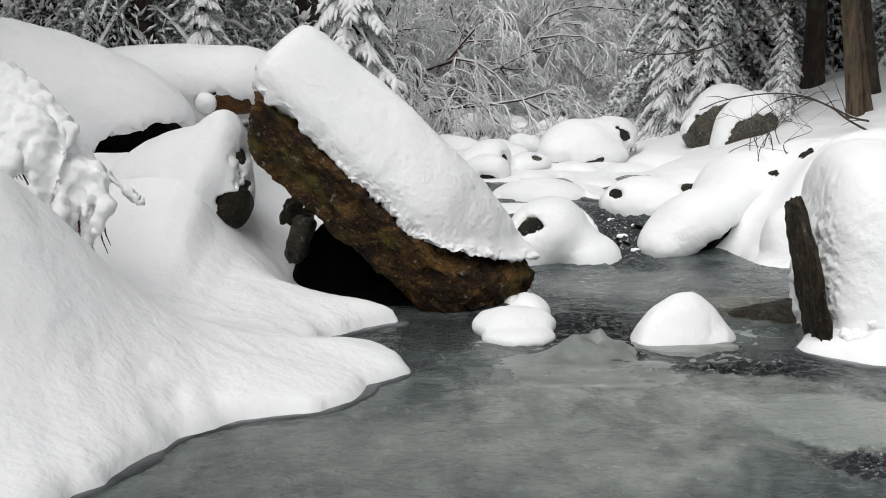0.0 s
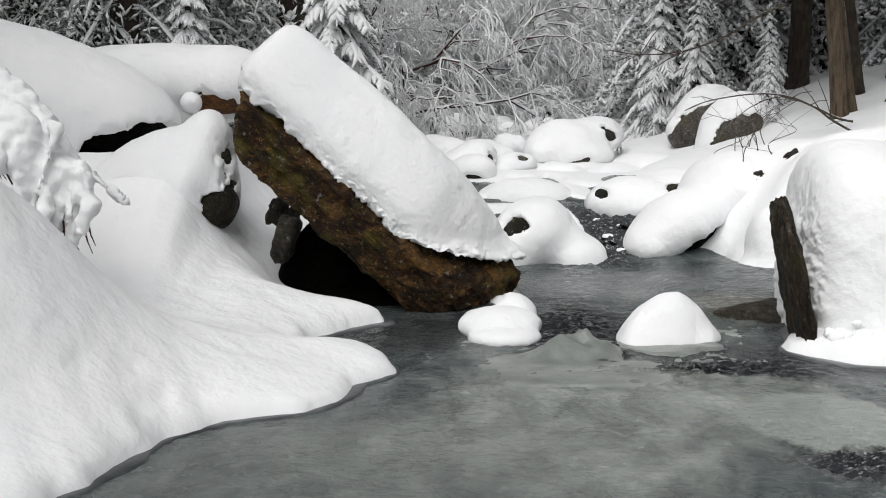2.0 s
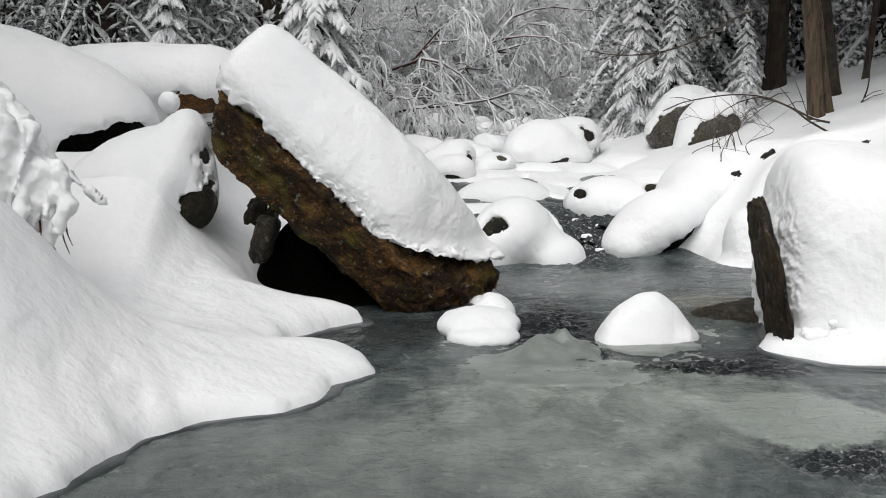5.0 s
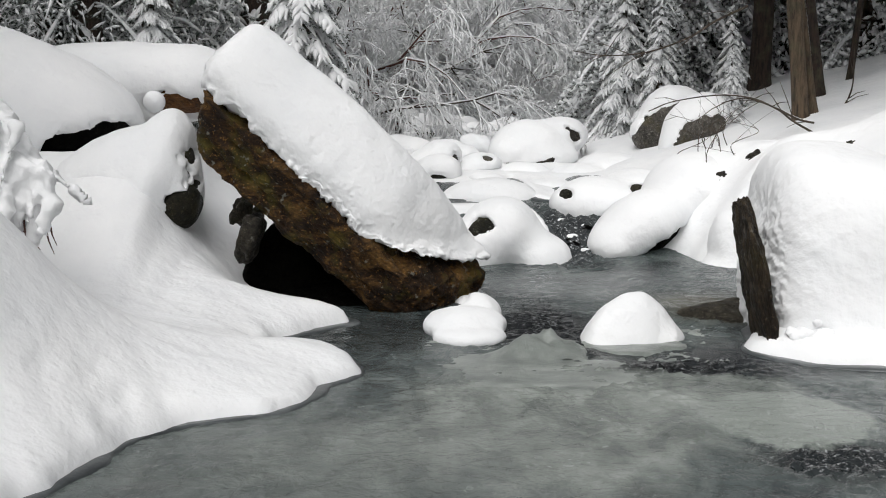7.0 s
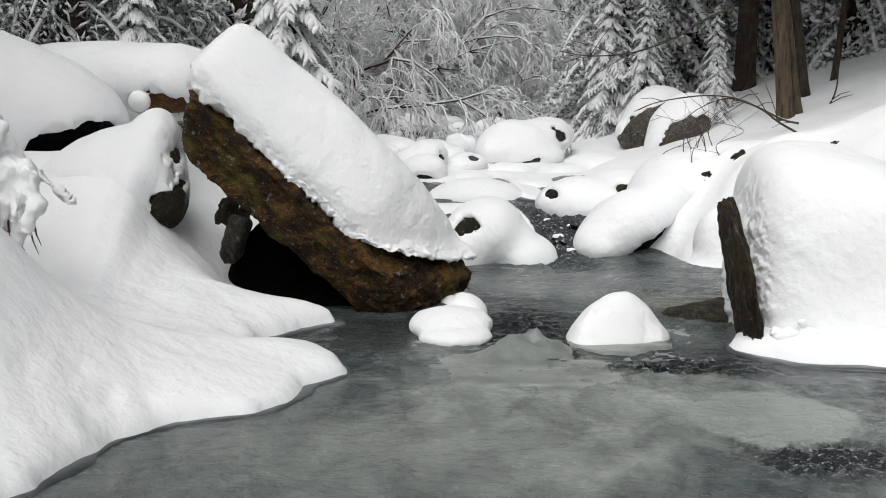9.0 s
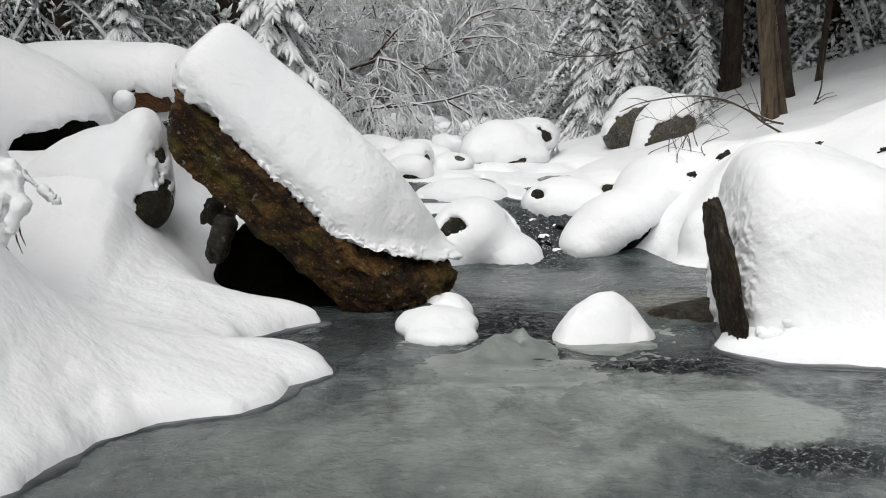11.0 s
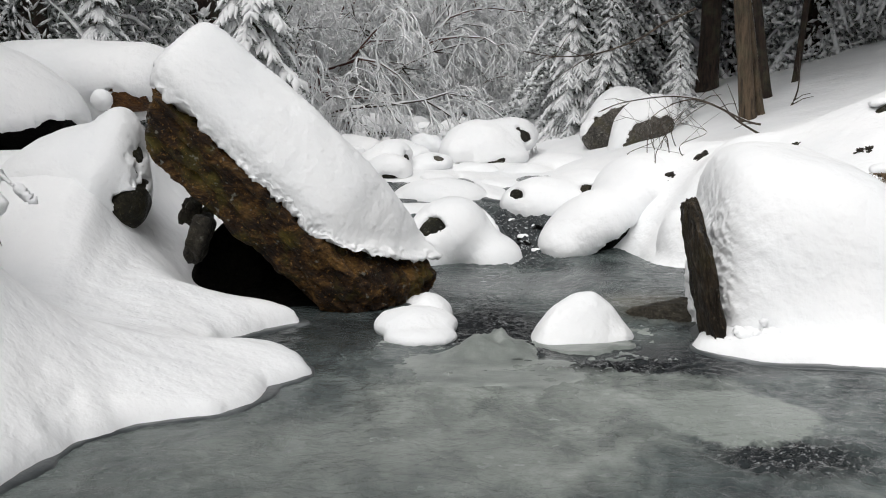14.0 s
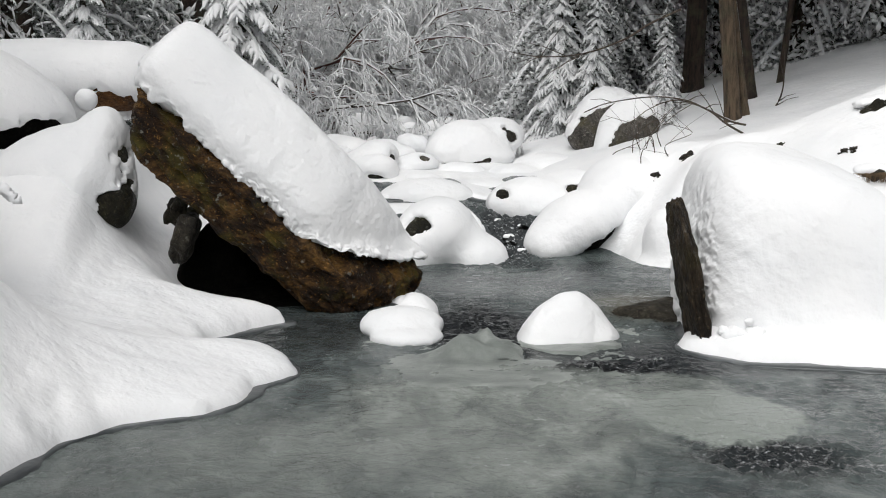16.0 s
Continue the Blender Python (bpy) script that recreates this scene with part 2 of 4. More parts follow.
def tubes(paths, radii, sides, squash=1.0):
    """One mesh of bent tapering tubes: a list of point arrays and of radius arrays."""
    V, F, o = [], [], 0
    ang = np.arange(sides) * 2 * math.pi / sides
    for n in sorted({len(p) for p in paths}):
        pick = [k for k, p in enumerate(paths) if len(p) == n]
        p = np.array([np.asarray(paths[k], float) for k in pick])
        r = np.array([np.asarray(radii[k], float) for k in pick])
        tan = np.gradient(p, axis=1)
        tan /= np.maximum(np.linalg.norm(tan, axis=2), 1e-9)[..., None]
        ref = np.where(np.abs(tan[..., 2:3]) > 0.9, np.array([1.0, 0, 0]), np.array([0, 0, 1.0]))
        a = np.cross(tan, ref)
        a /= np.maximum(np.linalg.norm(a, axis=2), 1e-9)[..., None]
        b = np.cross(a, tan)
        ring = p[:, :, None] + r[:, :, None, None] * (np.cos(ang)[:, None] * a[:, :, None] + squash * np.sin(ang)[:, None] * b[:, :, None])
        V.append(ring.reshape(-1, 3))
        base = (np.arange(len(pick))[:, None] * n + np.arange(n - 1)[None])[..., None] * sides + o
        i, j = base + np.arange(sides), base + (np.arange(sides) + 1) % sides
        F.append(np.stack([i, j, j + sides, i + sides], -1).reshape(-1, 4))
        o += len(pick) * n * sides
    return np.concatenate(V), np.concatenate(F)


# ---- soft solids: fields that are negative inside, and their skins ----
def ell(c, r, tilt=0):
    """An ellipsoid; tilt in degrees lowers its right-hand end."""
    c, r, a = np.array(c), np.array(r), radians(tilt)
    m = np.array([[math.cos(a), 0, -math.sin(a)], [0, 1, 0], [math.sin(a), 0, math.cos(a)]])

    def field(p):
        q = (p - c) @ m.T
        k0, k1 = np.linalg.norm(q / r, axis=1), np.linalg.norm(q / (r * r), axis=1)
        return k0 * (k0 - 1) / np.maximum(k1, 1e-6)
    reach = np.array([max(r[0], r[2]) if tilt else r[0], r[1], max(r[0], r[2]) if tilt else r[2]])
    field.box = (c - reach, c + reach)
    return field


def limb(points):
    """A bent limb through (x, y, z, radius) stations."""
    pts = np.array(points, float)

    def field(p):
        best = np.full(len(p), 1e9)
        for a, b in zip(pts, pts[1:]):
            e = b[:3] - a[:3]
            t = np.clip((p - a[:3]) @ e / (e @ e), 0, 1)
            best = np.minimum(best, np.linalg.norm(p - a[:3] - t[:, None] * e, axis=1) - (a[3] + (b[3] - a[3]) * t))
        return best
    field.box = ((pts[:, :3] - pts[:, 3:]).min(0), (pts[:, :3] + pts[:, 3:]).max(0))
    return field


def blend(fields, k):
    """Soft union of fields."""
    def field(p):
        d = fields[0](p)
        for f in fields[1:]:
            e = f(p)
            h = np.clip(0.5 + 0.5 * (e - d) / k, 0, 1)
            d = e + (d - e) * h - k * h * (1 - h)
        return d
    field.box = (np.min([f.box[0] for f in fields], axis=0), np.max([f.box[1] for f in fields], axis=0))
    return field


def skin(field, step, box=None):
    """Vertices and quads of the zero surface of a field, by naive surface nets."""
    lo, hi = box or field.box
    lo, hi = np.asarray(lo) - 2.5 * step - 0.04, np.asarray(hi) + 2.5 * step + 0.04
    ax = [np.arange(lo[k], hi[k] + step, step) for k in range(3)]
    G = np.stack(np.meshgrid(*ax, indexing="ij"), -1)
    S = field(G.reshape(-1, 3)).reshape(G.shape[:3])
    dims = np.array(S.shape) - 1
    acc, cnt, quads = np.zeros((dims.prod(), 3)), np.zeros(dims.prod()), []
    for k in range(3):
        a, b = np.moveaxis(S, k, 0)[:-1], np.moveaxis(S, k, 0)[1:]
        idx = np.argwhere((a < 0) != (b < 0))
        va, vb = a[tuple(idx.T)], b[tuple(idx.T)]
        o = [m for m in range(3) if m != k]
        at = np.zeros((len(idx), 3), int)
        at[:, k], at[:, o[0]], at[:, o[1]] = idx[:, 0], idx[:, 1], idx[:, 2]
        pos = at.astype(float)
        pos[:, k] += va / (va - vb)
        cells, good = [], np.ones(len(idx), bool)
        for du, dv in ((-1, -1), (0, -1), (0, 0), (-1, 0)):
            c = at.copy()
            c[:, o[0]] += du
            c[:, o[1]] += dv
            ok = ((c >= 0) & (c < dims)).all(1)
            good &= ok
            c = np.clip(c, 0, dims - 1)
            flat = (c[:, 0] * dims[1] + c[:, 1]) * dims[2] + c[:, 2]
            np.add.at(acc, flat[ok], pos[ok])
            np.add.at(cnt, flat[ok], 1)
            cells.append(flat)
        q = np.stack(cells, 1)[good]
        flip = (va[good] < 0) == (k == 1)
        q[flip] = q[flip][:, ::-1]
        quads.append(q)
    q = np.concatenate(quads)
    used, inv = np.unique(q, return_inverse=True)
    v, q = lo + acc[used] / cnt[used][:, None] * step, inv.reshape(-1, 4)[:, ::-1]
    if not len(q):
        return v, q
    a, b = q.ravel(), np.roll(q, 1, axis=1).ravel()
    mark, prev = np.arange(len(v)), None
    while prev is None or (mark != prev).any():
        prev = mark.copy()
        np.minimum.at(mark, a, prev[b])
        np.minimum.at(mark, b, prev[a])
        mark = mark[mark]
    keep = mark == np.bincount(mark).argmax()
    q = q[keep[q[:, 0]]]
    new_index = np.cumsum(keep) - 1
    return v[keep], new_index[q]


def drift_rock(label, snow, cuts, k, mat, gap, step, group):
    """A boulder under its snow: soft solids of snow, and hollows in it where the rock shows."""
    whole = blend(snow, k)
    at = np.array([(whole.box[0][0] + whole.box[1][0]) / 2, (whole.box[0][1] + whole.box[1][1]) / 2, whole.box[0][2]])
    seed = int(abs(at[0] * 131 + at[1] * 977)) + 3
    b = thing("boulder", at, label, "boulder", group)

    def seated(c):
        """The hollow c, moved to and fro so that it sits on the near face of the snow."""
        m = (c.box[0] + c.box[1]) / 2
        y = np.linspace(whole.box[0][1] - 0.1, whole.box[1][1], 200)
        inside = np.nonzero(whole(np.column_stack([0 * y + m[0], y, 0 * y + m[2]])) < 0)[0]
        dy = y[inside[0]] - m[1] if len(inside) else 0.0

        def field(p):
            return c(p - np.array([0, dy, 0]))
        field.box = (c.box[0] + [0, dy, 0], c.box[1] + [0, dy, 0])
        return field
    cuts = [seated(c) for c in cuts]

    def cover(p):
        d = whole(p)
        for c in cuts:
            size = (c.box[1] - c.box[0])[2]
            e = c(p)
            near = np.abs(e) < 0.12
            e[near] += min(0.05, 0.26 * size) * fbm(p[near], 9, 4, seed + 1, 0.7)
            e = -e
            h = np.clip(0.5 - 0.5 * (e - d) / 0.025, 0, 1)
            d = e + (d - e) * h + 0.025 * h * (1 - h)
        return d
    v, q = skin(cover, step, whole.box)
    n = normals(v, q)
    v = v + n * (0.016 * fbm(v, 1.7, 3, seed) + 0.006 * fbm(v, 9, 3, seed + 7))[:, None]
    part("snow_cap", mesh_of("snow_cap", v - at, q, SNOW), b, "thick white snow cap")
    def core(p):
        d = whole(p) + gap
        return d + np.clip(np.min([c(p) for c in cuts], axis=0), 0, 0.035) if cuts else d + 0.05
    v, q = skin(core, step if cuts else step * 2, whole.box)
    v = v + normals(v, q) * (0.015 * fbm(v, 5, 3, seed + 2, 0.6) - 0.01)[:, None] if cuts else v
    if len(q):
        part("rock", mesh_of("rock", v - at, q, mat), b)
    return b


# ---- ground: snow-covered banks on both sides of the stream ----
LEFT_SHORE = [(-2.2, 1.5), (-1.75, 3.2), (-1.50, 4.18), (-1.35, 4.71), (-1.17, 4.94), (-0.84, 5.12), (-0.69, 5.37), (-0.62, 5.67), (-0.47, 5.87),
              (-0.56, 6.19), (-0.74, 6.34), (-1.04, 6.36), (-1.0, 6.68), (-0.80, 6.98), (-0.62, 7.2), (-0.85, 7.42), (-1.16, 7.75), (-1.22, 8.1), (-0.9, 8.4), (-0.3, 8.2), (0.1, 7.75), (0.22, 8.2),
              (0.0, 9.0), (0.05, 9.72), (0.7, 9.78), (0.93, 9.9), (0.85, 10.5), (0.55, 10.95), (-0.05, 10.9), (-0.2, 11.35), (0.5, 11.5), (0.55, 12.1), (0.62, 12.7)]
RIGHT_SHORE = [(0.72, 12.7), (0.8, 12.0), (0.9, 11.4), (1.6, 11.0), (1.55, 10.85), (1.42, 10.6), (1.34, 10.1), (1.35, 9.95), (1.64, 9.95), (1.95, 9.85), (2.08, 9.4), (2.33, 9.1),
               (2.3, 8.4), (2.0, 7.4), (1.8, 6.75), (1.69, 6.45), (1.78, 6.25), (2.0, 6.08), (2.6, 5.91), (3.4, 5.6), (4.5, 4.0), (5, 1.5)]
OUTLINE = [(-5, -6), (-2.8, 0)] + LEFT_SHORE + RIGHT_SHORE + [(5.5, 0), (7, -6)]


def rounded(points, step=6):
    p = np.array([points[0]] + points + [points[-1]], float)
    out = []
    for k in range(1, len(p) - 2):
        a, b, c, d = p[k - 1:k + 3]
        for t in np.arange(step) / step:
            out.append(0.5 * (2 * b + (c - a) * t + (2 * a - 5 * b + 4 * c - d) * t * t + (3 * b - a - 3 * c + d) * t ** 3))
    out.append(p[-1])
    return np.array(out)


def inland(P):
    """Metres from the waterline: plus on land, minus over the stream."""
    c = rounded(OUTLINE)
    a, b = c, np.roll(c, -1, axis=0)
    best, inside = np.full(len(P), 1e9), np.zeros(len(P), bool)
    for (ax, ay), (bx, by) in zip(a, b):
        ex, ey = bx - ax, by - ay
        t = np.clip(((P[:, 0] - ax) * ex + (P[:, 1] - ay) * ey) / max(ex * ex + ey * ey, 1e-9), 0, 1)
        best = np.minimum(best, (P[:, 0] - ax - t * ex) ** 2 + (P[:, 1] - ay - t * ey) ** 2)
        if ay != by:
            inside ^= ((ay > P[:, 1]) != (by > P[:, 1])) & (P[:, 0] < ax + (P[:, 1] - ay) / (by - ay) * ex)
    d = np.sqrt(best)
    return np.where(inside, -d, d)


def water_level(y):
    return 0.36 * smooth((y - 9.65) / 1.2) + 0.10 * smooth((y - 11.2) / 1.2)


def hump(X, Y, cx, cy, rx, ry, h, turn=0.0, flat=1.0):
    c, s = math.cos(radians(turn)), math.sin(radians(turn))
    a, b = ((X - cx) * c + (Y - cy) * s) / rx, (-(X - cx) * s + (Y - cy) * c) / ry
    return h * np.exp(-(a * a + b * b) ** flat)


def land(X, Y):
    crest = np.interp(X, [-6, -3.2, -2.65, -2.3, -2.1, -1.97, -1.85, -1.7, -1.6, -1.35, -1.0, 0], [1.0, 0.88, 0.91, 1.03, 1.07, 0.97, 0.66, 0.46, 0.42, 0.36, 0.30, 0.2])
    foot = 5.7 - 0.35 * np.clip(X + 1.6, -2, 1)
    left = crest * smooth((Y - foot) / (8.3 - foot)) * np.where(Y > 8.3, np.clip(1.12 - 0.12 * (Y - 7.3), 0.75, 1), 1) + 0.06
    left += hump(X, Y, -2.70, 4.90, 1.08, 0.92, 1.24, 20, 1.25)
    left += hump(X, Y, -1.3, 5.9, 0.6, 0.5, 0.10)
    right = 0.30 + 0.27 * np.clip(X - 1.3, 0, 30) + 0.055 * np.clip(Y - 12, 0, 4) + 0.02 * np.clip(Y - 16, 0, 60)
    right += hump(X, Y, 4.4, 9.3, 1.6, 1.2, 0.42)
    right *= smooth((X - 0.7) / 1.2) * (0.12 + 0.88 * smooth((Y - 6.3) / 1.8))
    valley = (0.43 + 0.03 * np.clip(Y - 12, 0, 80)) * smooth((Y - 10.0) / 2.5) + 0.2 * np.clip(-X - 2.5, 0, 12) * smooth((Y - 10) / 4)
    k = smooth((X + 0.6) / 1.6)
    near = left * (1 - k) + right * k
    far = np.maximum(valley, right * k)
    f = smooth((Y - 11.0) / 2.0)
    near = near * (1 - hump(X, Y, -0.62, 7.92, 0.80, 0.58, 1.0, 0, 3.0)) - hump(X, Y, -0.62, 7.92, 0.80, 0.58, 0.12, 0, 3.0)
    near = near * (1 - hump(X, Y, -1.05, 7.7, 0.46, 0.45, 0.8, 0, 1.6))
    near = near + hump(X, Y, 2.75, 9.6, 0.4, 0.35, 0.28) + hump(X, Y, 2.35, 10.5, 0.7, 0.5, 0.30)
    return near * (1 - f) + far * f + 0.35 * np.clip(Y - 30, 0, 400) * 0.35


def ground_height(X, Y):
    P = np.stack([X, Y, np.zeros_like(X)], 1)
    d = inland(P) + 0.025 * fbm(P, 7, 4, 3) * smooth((12 - Y) / 4)
    base = land(X, Y) + 0.03 * fbm(P, 0.9, 4, 5) + 0.011 * fbm(P, 4.0, 3, 6, 0.55)
    wl = water_level(Y)
    up = np.maximum(base - wl, -0.12) * (1 - np.exp(-np.clip(d, 0, 50) / 0.35)) + 0.065 * (1 - np.exp(-np.clip(d, 0, 50) / 0.03))
    dn = -0.35 * (1 - np.exp(np.clip(d, -50, 0) / 0.12))
    return wl + np.where(d > 0, up, dn)


def spaced(stops):
    out = [stops[0][0]]
    for (a, s0), (b, s1) in zip(stops, stops[1:]):
        while out[-1] < b - 1e-6:
            t = (out[-1] - a) / (b - a)
            out.append(out[-1] + s0 + (s1 - s0) * t)
    return np.array(out)


def sheet(name, gx, gy, height, mat):
    X, Y = np.meshgrid(gx, gy, indexing="ij")
    Z = height(X.ravel(), Y.ravel())
    i = np.arange(X.size).reshape(X.shape)
    F = np.stack([i[:-1, :-1], i[1:, :-1], i[1:, 1:], i[:-1, 1:]], -1).reshape(-1, 4)
    return new(name, mesh_of(name, np.stack([X.ravel(), Y.ravel(), Z], 1), F, mat))


GX = spaced([(-400, 60), (-60, 6), (-12, 0.6), (-3.6, 0.04), (-2.5, 0.03), (2.6, 0.03), (4.0, 0.05), (12, 0.6), (60, 6), (400, 60)])
GY = spaced([(-400, 60), (-60, 6), (-6, 0.6), (3.2, 0.05), (4.0, 0.03), (7.6, 0.03), (10, 0.05), (14, 0.12), (30, 0.5), (60, 4), (400, 60)])
ground = sheet("ground", GX, GY, ground_height, SNOW)
tagged(ground, "deep fresh snow covering both stream banks", "ground", kind="structure")


def surface(X, Y):
    P = np.stack([X, Y, np.zeros_like(X)], 1)
    Q = P * np.array([1, 1.8, 1])
    rush = hump(X, Y, 1.05, 5.98, 0.55, 0.14, 1) + hump(X, Y, 0.5, 7.0, 0.25, 0.5, 0.6) + hump(X, Y, 0.72, 6.3, 0.07, 0.25, 0.8) + hump(X, Y, 0.36, 6.5, 0.16, 0.1, 0.9)
    rush += hump(X, Y, 1.6, 4.5, 0.30, 0.25, 0.9) + hump(X, Y, 1.02, 10.2, 0.35, 0.6, 2.2) + hump(X, Y, 1.7, 7.3, 0.3, 0.3, 0.6)
    z = 0.004 * fbm(Q, 3.0, 3, 21) + (0.0035 + 0.022 * np.clip(rush, 0, 2.2)) * fbm(Q, 16, 3, 22, 0.65)
    z += 0.05 * smooth((Y - 7.0) / 0.5) * smooth((X - 1.15) / 0.3)
    return water_level(Y) + z


def shore_ice():
    """A thin rim of ice that hangs on the waterline of both banks, darkened for shade under the snow lip."""
    c = rounded(OUTLINE, 14)
    d = np.gradient(c, axis=0)
    d /= np.maximum(np.linalg.norm(d, axis=1), 1e-9)[:, None]
    out = np.stack([d[:, 1], -d[:, 0]], 1)
    P = np.concatenate([c, 0 * c[:, :1]], 1)
    wide = 0.024 + 0.05 * np.clip(fbm(P, 2.3, 3, 8) + 0.25, 0, 1.2)
    rows = []
    for k, (f, z) in enumerate(((-0.06, 0.012), (0.0, 0.012), (0.8, 0.010), (1.0, 0.002), (1.05, -0.02))):
        w = np.where(f < 0, f, f * wide) + (0.006 * fbm(P, 18, 3, 9) if f > 0 else 0)
        rows.append(np.stack([c[:, 0] + out[:, 0] * w, c[:, 1] + out[:, 1] * w, water_level(c[:, 1]) + z], 1))
    v = np.stack(rows, 1)
    n, m = v.shape[:2]
    i = np.arange(n * m).reshape(n, m)
    q = np.stack([i[:-1, :-1], i[1:, :-1], i[1:, 1:], i[:-1, 1:]], -1).reshape(-1, 4)
    ob = new("shore_ice", mesh_of("shore_ice", v.reshape(-1, 3), q, SHORE_ICE_SHADE))
    tagged(ob, "thin rim of ice along the snowy banks, darkened for shade under the lip", "ice", kind="structure")


shore_ice()
WX = spaced([(-6, 0.4), (-2.2, 0.03), (0.2, 0.018), (2.6, 0.018), (7, 0.4)])
WY = spaced([(-6, 0.4), (3.6, 0.02), (7.5, 0.018), (10.5, 0.025), (13, 0.1)])
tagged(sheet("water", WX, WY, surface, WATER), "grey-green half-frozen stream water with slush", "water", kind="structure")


# ---- slush ice floating in the pool ----
def ice_sheet(label, lobes, seed, height=0.03, peak=None):
    x0, x1 = min(c[0] - c[2] for c in lobes) - 0.15, max(c[0] + c[2] for c in lobes) + 0.15
    y0, y1 = min(c[1] - c[3] for c in lobes) - 0.15, max(c[1] + c[3] for c in lobes) + 0.15
    gx, gy = np.arange(x0, x1, 0.02), np.arange(y0, y1, 0.02)
    X, Y = np.meshgrid(gx, gy, indexing="ij")
    x, y = X.ravel(), Y.ravel()
    P = np.stack([x, y, 0 * x], 1)
    m = np.zeros(len(x))
    for cx, cy, rx, ry in lobes:
        m = np.maximum(m, 1 - np.sqrt(((x - cx) / rx) ** 2 + ((y - cy) / ry) ** 2))
    m = m + 0.16 * fbm(P, 4.5, 5, seed, 0.65)
    z = -0.03 + (height + 0.03) * smooth(m / 0.16) + 0.006 * fbm(P, 8, 4, seed + 4)
    if peak:
        z = z + (hump(x, y, peak[0], peak[1], peak[2], peak[3], peak[4], 0, 0.85) + hump(x, y, peak[0] - 0.17, peak[1] - 0.08, 0.12, 0.09, 0.05)) * smooth(m / 0.2) * (1 + 0.4 * fbm(P, 9, 4, seed + 6, 0.6)) * 0.9
    i = np.arange(len(x)).reshape(X.shape)
    q = np.stack([i[:-1, :-1], i[1:, :-1], i[1:, 1:], i[:-1, 1:]], -1).reshape(-1, 4)
    q = q[(m[q] > -0.02).any(1)]
    used, inv = np.unique(q, return_inverse=True)
    ob = new("ice_sheet", mesh_of("ice_sheet", np.stack([x, y, z], 1)[used], inv.reshape(-1, 4), ICE))
    tagged(ob, label, "ice", "slush ice in the pool")


ice_sheet("pale ice skirt frozen round a stone", [(0.93, 6.60, 0.17, 0.22), (1.02, 6.45, 0.2, 0.14), (1.25, 6.55, 0.14, 0.12)], 52, 0.012)
ice_sheet("heap of wet slush ice with a pointed crest", [(0.54, 6.30, 0.24, 0.24), (0.30, 6.10, 0.36, 0.26), (0.50, 5.86, 0.50, 0.30), (0.75, 6.05, 0.25, 0.16)], 47, 0.006, (0.56, 6.38, 0.15, 0.11, 0.13))

# ---- the leaning slab, propped up over a dark hollow ----
def leaning_slab():
    a = radians(43)
    axis = Vector((math.cos(a), 0.0, -math.sin(a)))
    up0 = Vector((math.sin(a), 0.0, math.cos(a)))
    lean = radians(27)
    top = up0 * math.cos(lean) + Vector((0, -1, 0)) * math.sin(lean)
    back = top.cross(axis)
    x = Vector((1, 0, 0))
    planes = [(axis, 1.33), (-axis, 1.308), (back, 0.30), (-back, 0.454), (top, 0.133), (-top, 0.285), (x, 0.92),
              (Vector((0, 0, -1)), 0.822), (top - back * 0.8, 0.49), (Vector((0.71, -0.71, 0.0)), 0.535), (-axis - top * 0.7, 0.985),
              (Vector((0.5, -0.3, -0.8)), 0.892), (Vector((-0.45, -0.2, -0.85)), 0.607)]
    v, q = faceted(150, planes, 14.66, 4, 0.0)
    n = normals(v, q)
    flake = np.abs(fbm(v @ np.array([axis, back * 2.2, top * 2.6]).T, 3.2, 4, 7, 0.6))
    v = v + n * (0.022 * fbm(v, 2.6, 4, 4) - 0.05 * flake + 0.02)[:, None]
    b = thing("boulder", (-0.63, 7.85, 0.70), "huge leaning brown boulder under a thick snow cap", "boulder")
    part("rock", mesh_of("rock", v, q, ROCK_BROWN), b, "wet rusty-brown rock with patches of moss")
    cover = [(axis, 1.36), (-axis, 1.327), (back, 0.371), (-back, 0.413), (top, 0.298), (-top, 0.104), (top - axis * 0.7, 1.051), (top - back * 0.5, 0.281),
             (x, 1.078), (Vector((0.707, -0.707, 0.0)), 0.361), (top + axis * 0.35, 0.318), (top + back, 0.314), (-axis - back * 0.4, 1.356), (-axis + back, 1.405)]
    w, q = faceted(150, cover, 8.5, 31, 0.0)
    nr = normals(w, q)
    under = smooth((0.04 - w @ np.array(top)) / 0.14)
    w = w + nr * (0.018 * fbm(w, 2.2, 3, 33) + (0.003 + 0.022 * under) * fbm(w, 13, 3, 34, 0.7))[:, None]
    w = w + np.outer(under * (1 - 0.7 * smooth((w @ np.array(axis) - 0.2) / 0.5)) * (0.030 * fbm(w, 4.5, 3, 35, 0.6) + 0.026 * fbm(w, 12, 3, 36, 0.8)), np.array(top))
    along = w @ np.array(axis)
    w = w + np.outer(under * 0.08 * smooth((along - 0.1) / 0.5) * smooth((1.5 - along) / 0.2), np.array(top))
    part("snow_cap", mesh_of("snow_cap", w + np.array([0.072, -0.116, 0.187]), q, SNOW), b, "thick white snow cap with a ragged lower edge")


leaning_slab()


def turned(v, turn):
    return v @ np.array(Euler([radians(a) for a in turn]).to_matrix()).T


def rock_mesh(size, seed, mat, turn=(0, 0, 0), n=22, power=9, rough=0.03):
    n, power = (n, power) if max(size) > 0.3 else (10, power if max(size) > 0.12 else 3.5)
    v, q = faceted(n, random_planes(random.Random(seed), 10, 0.3), power, seed, rough / max(size), (1, 1, 1), 2.2)
    return mesh_of("rock", turned(v * np.array(size), turn), q, mat)


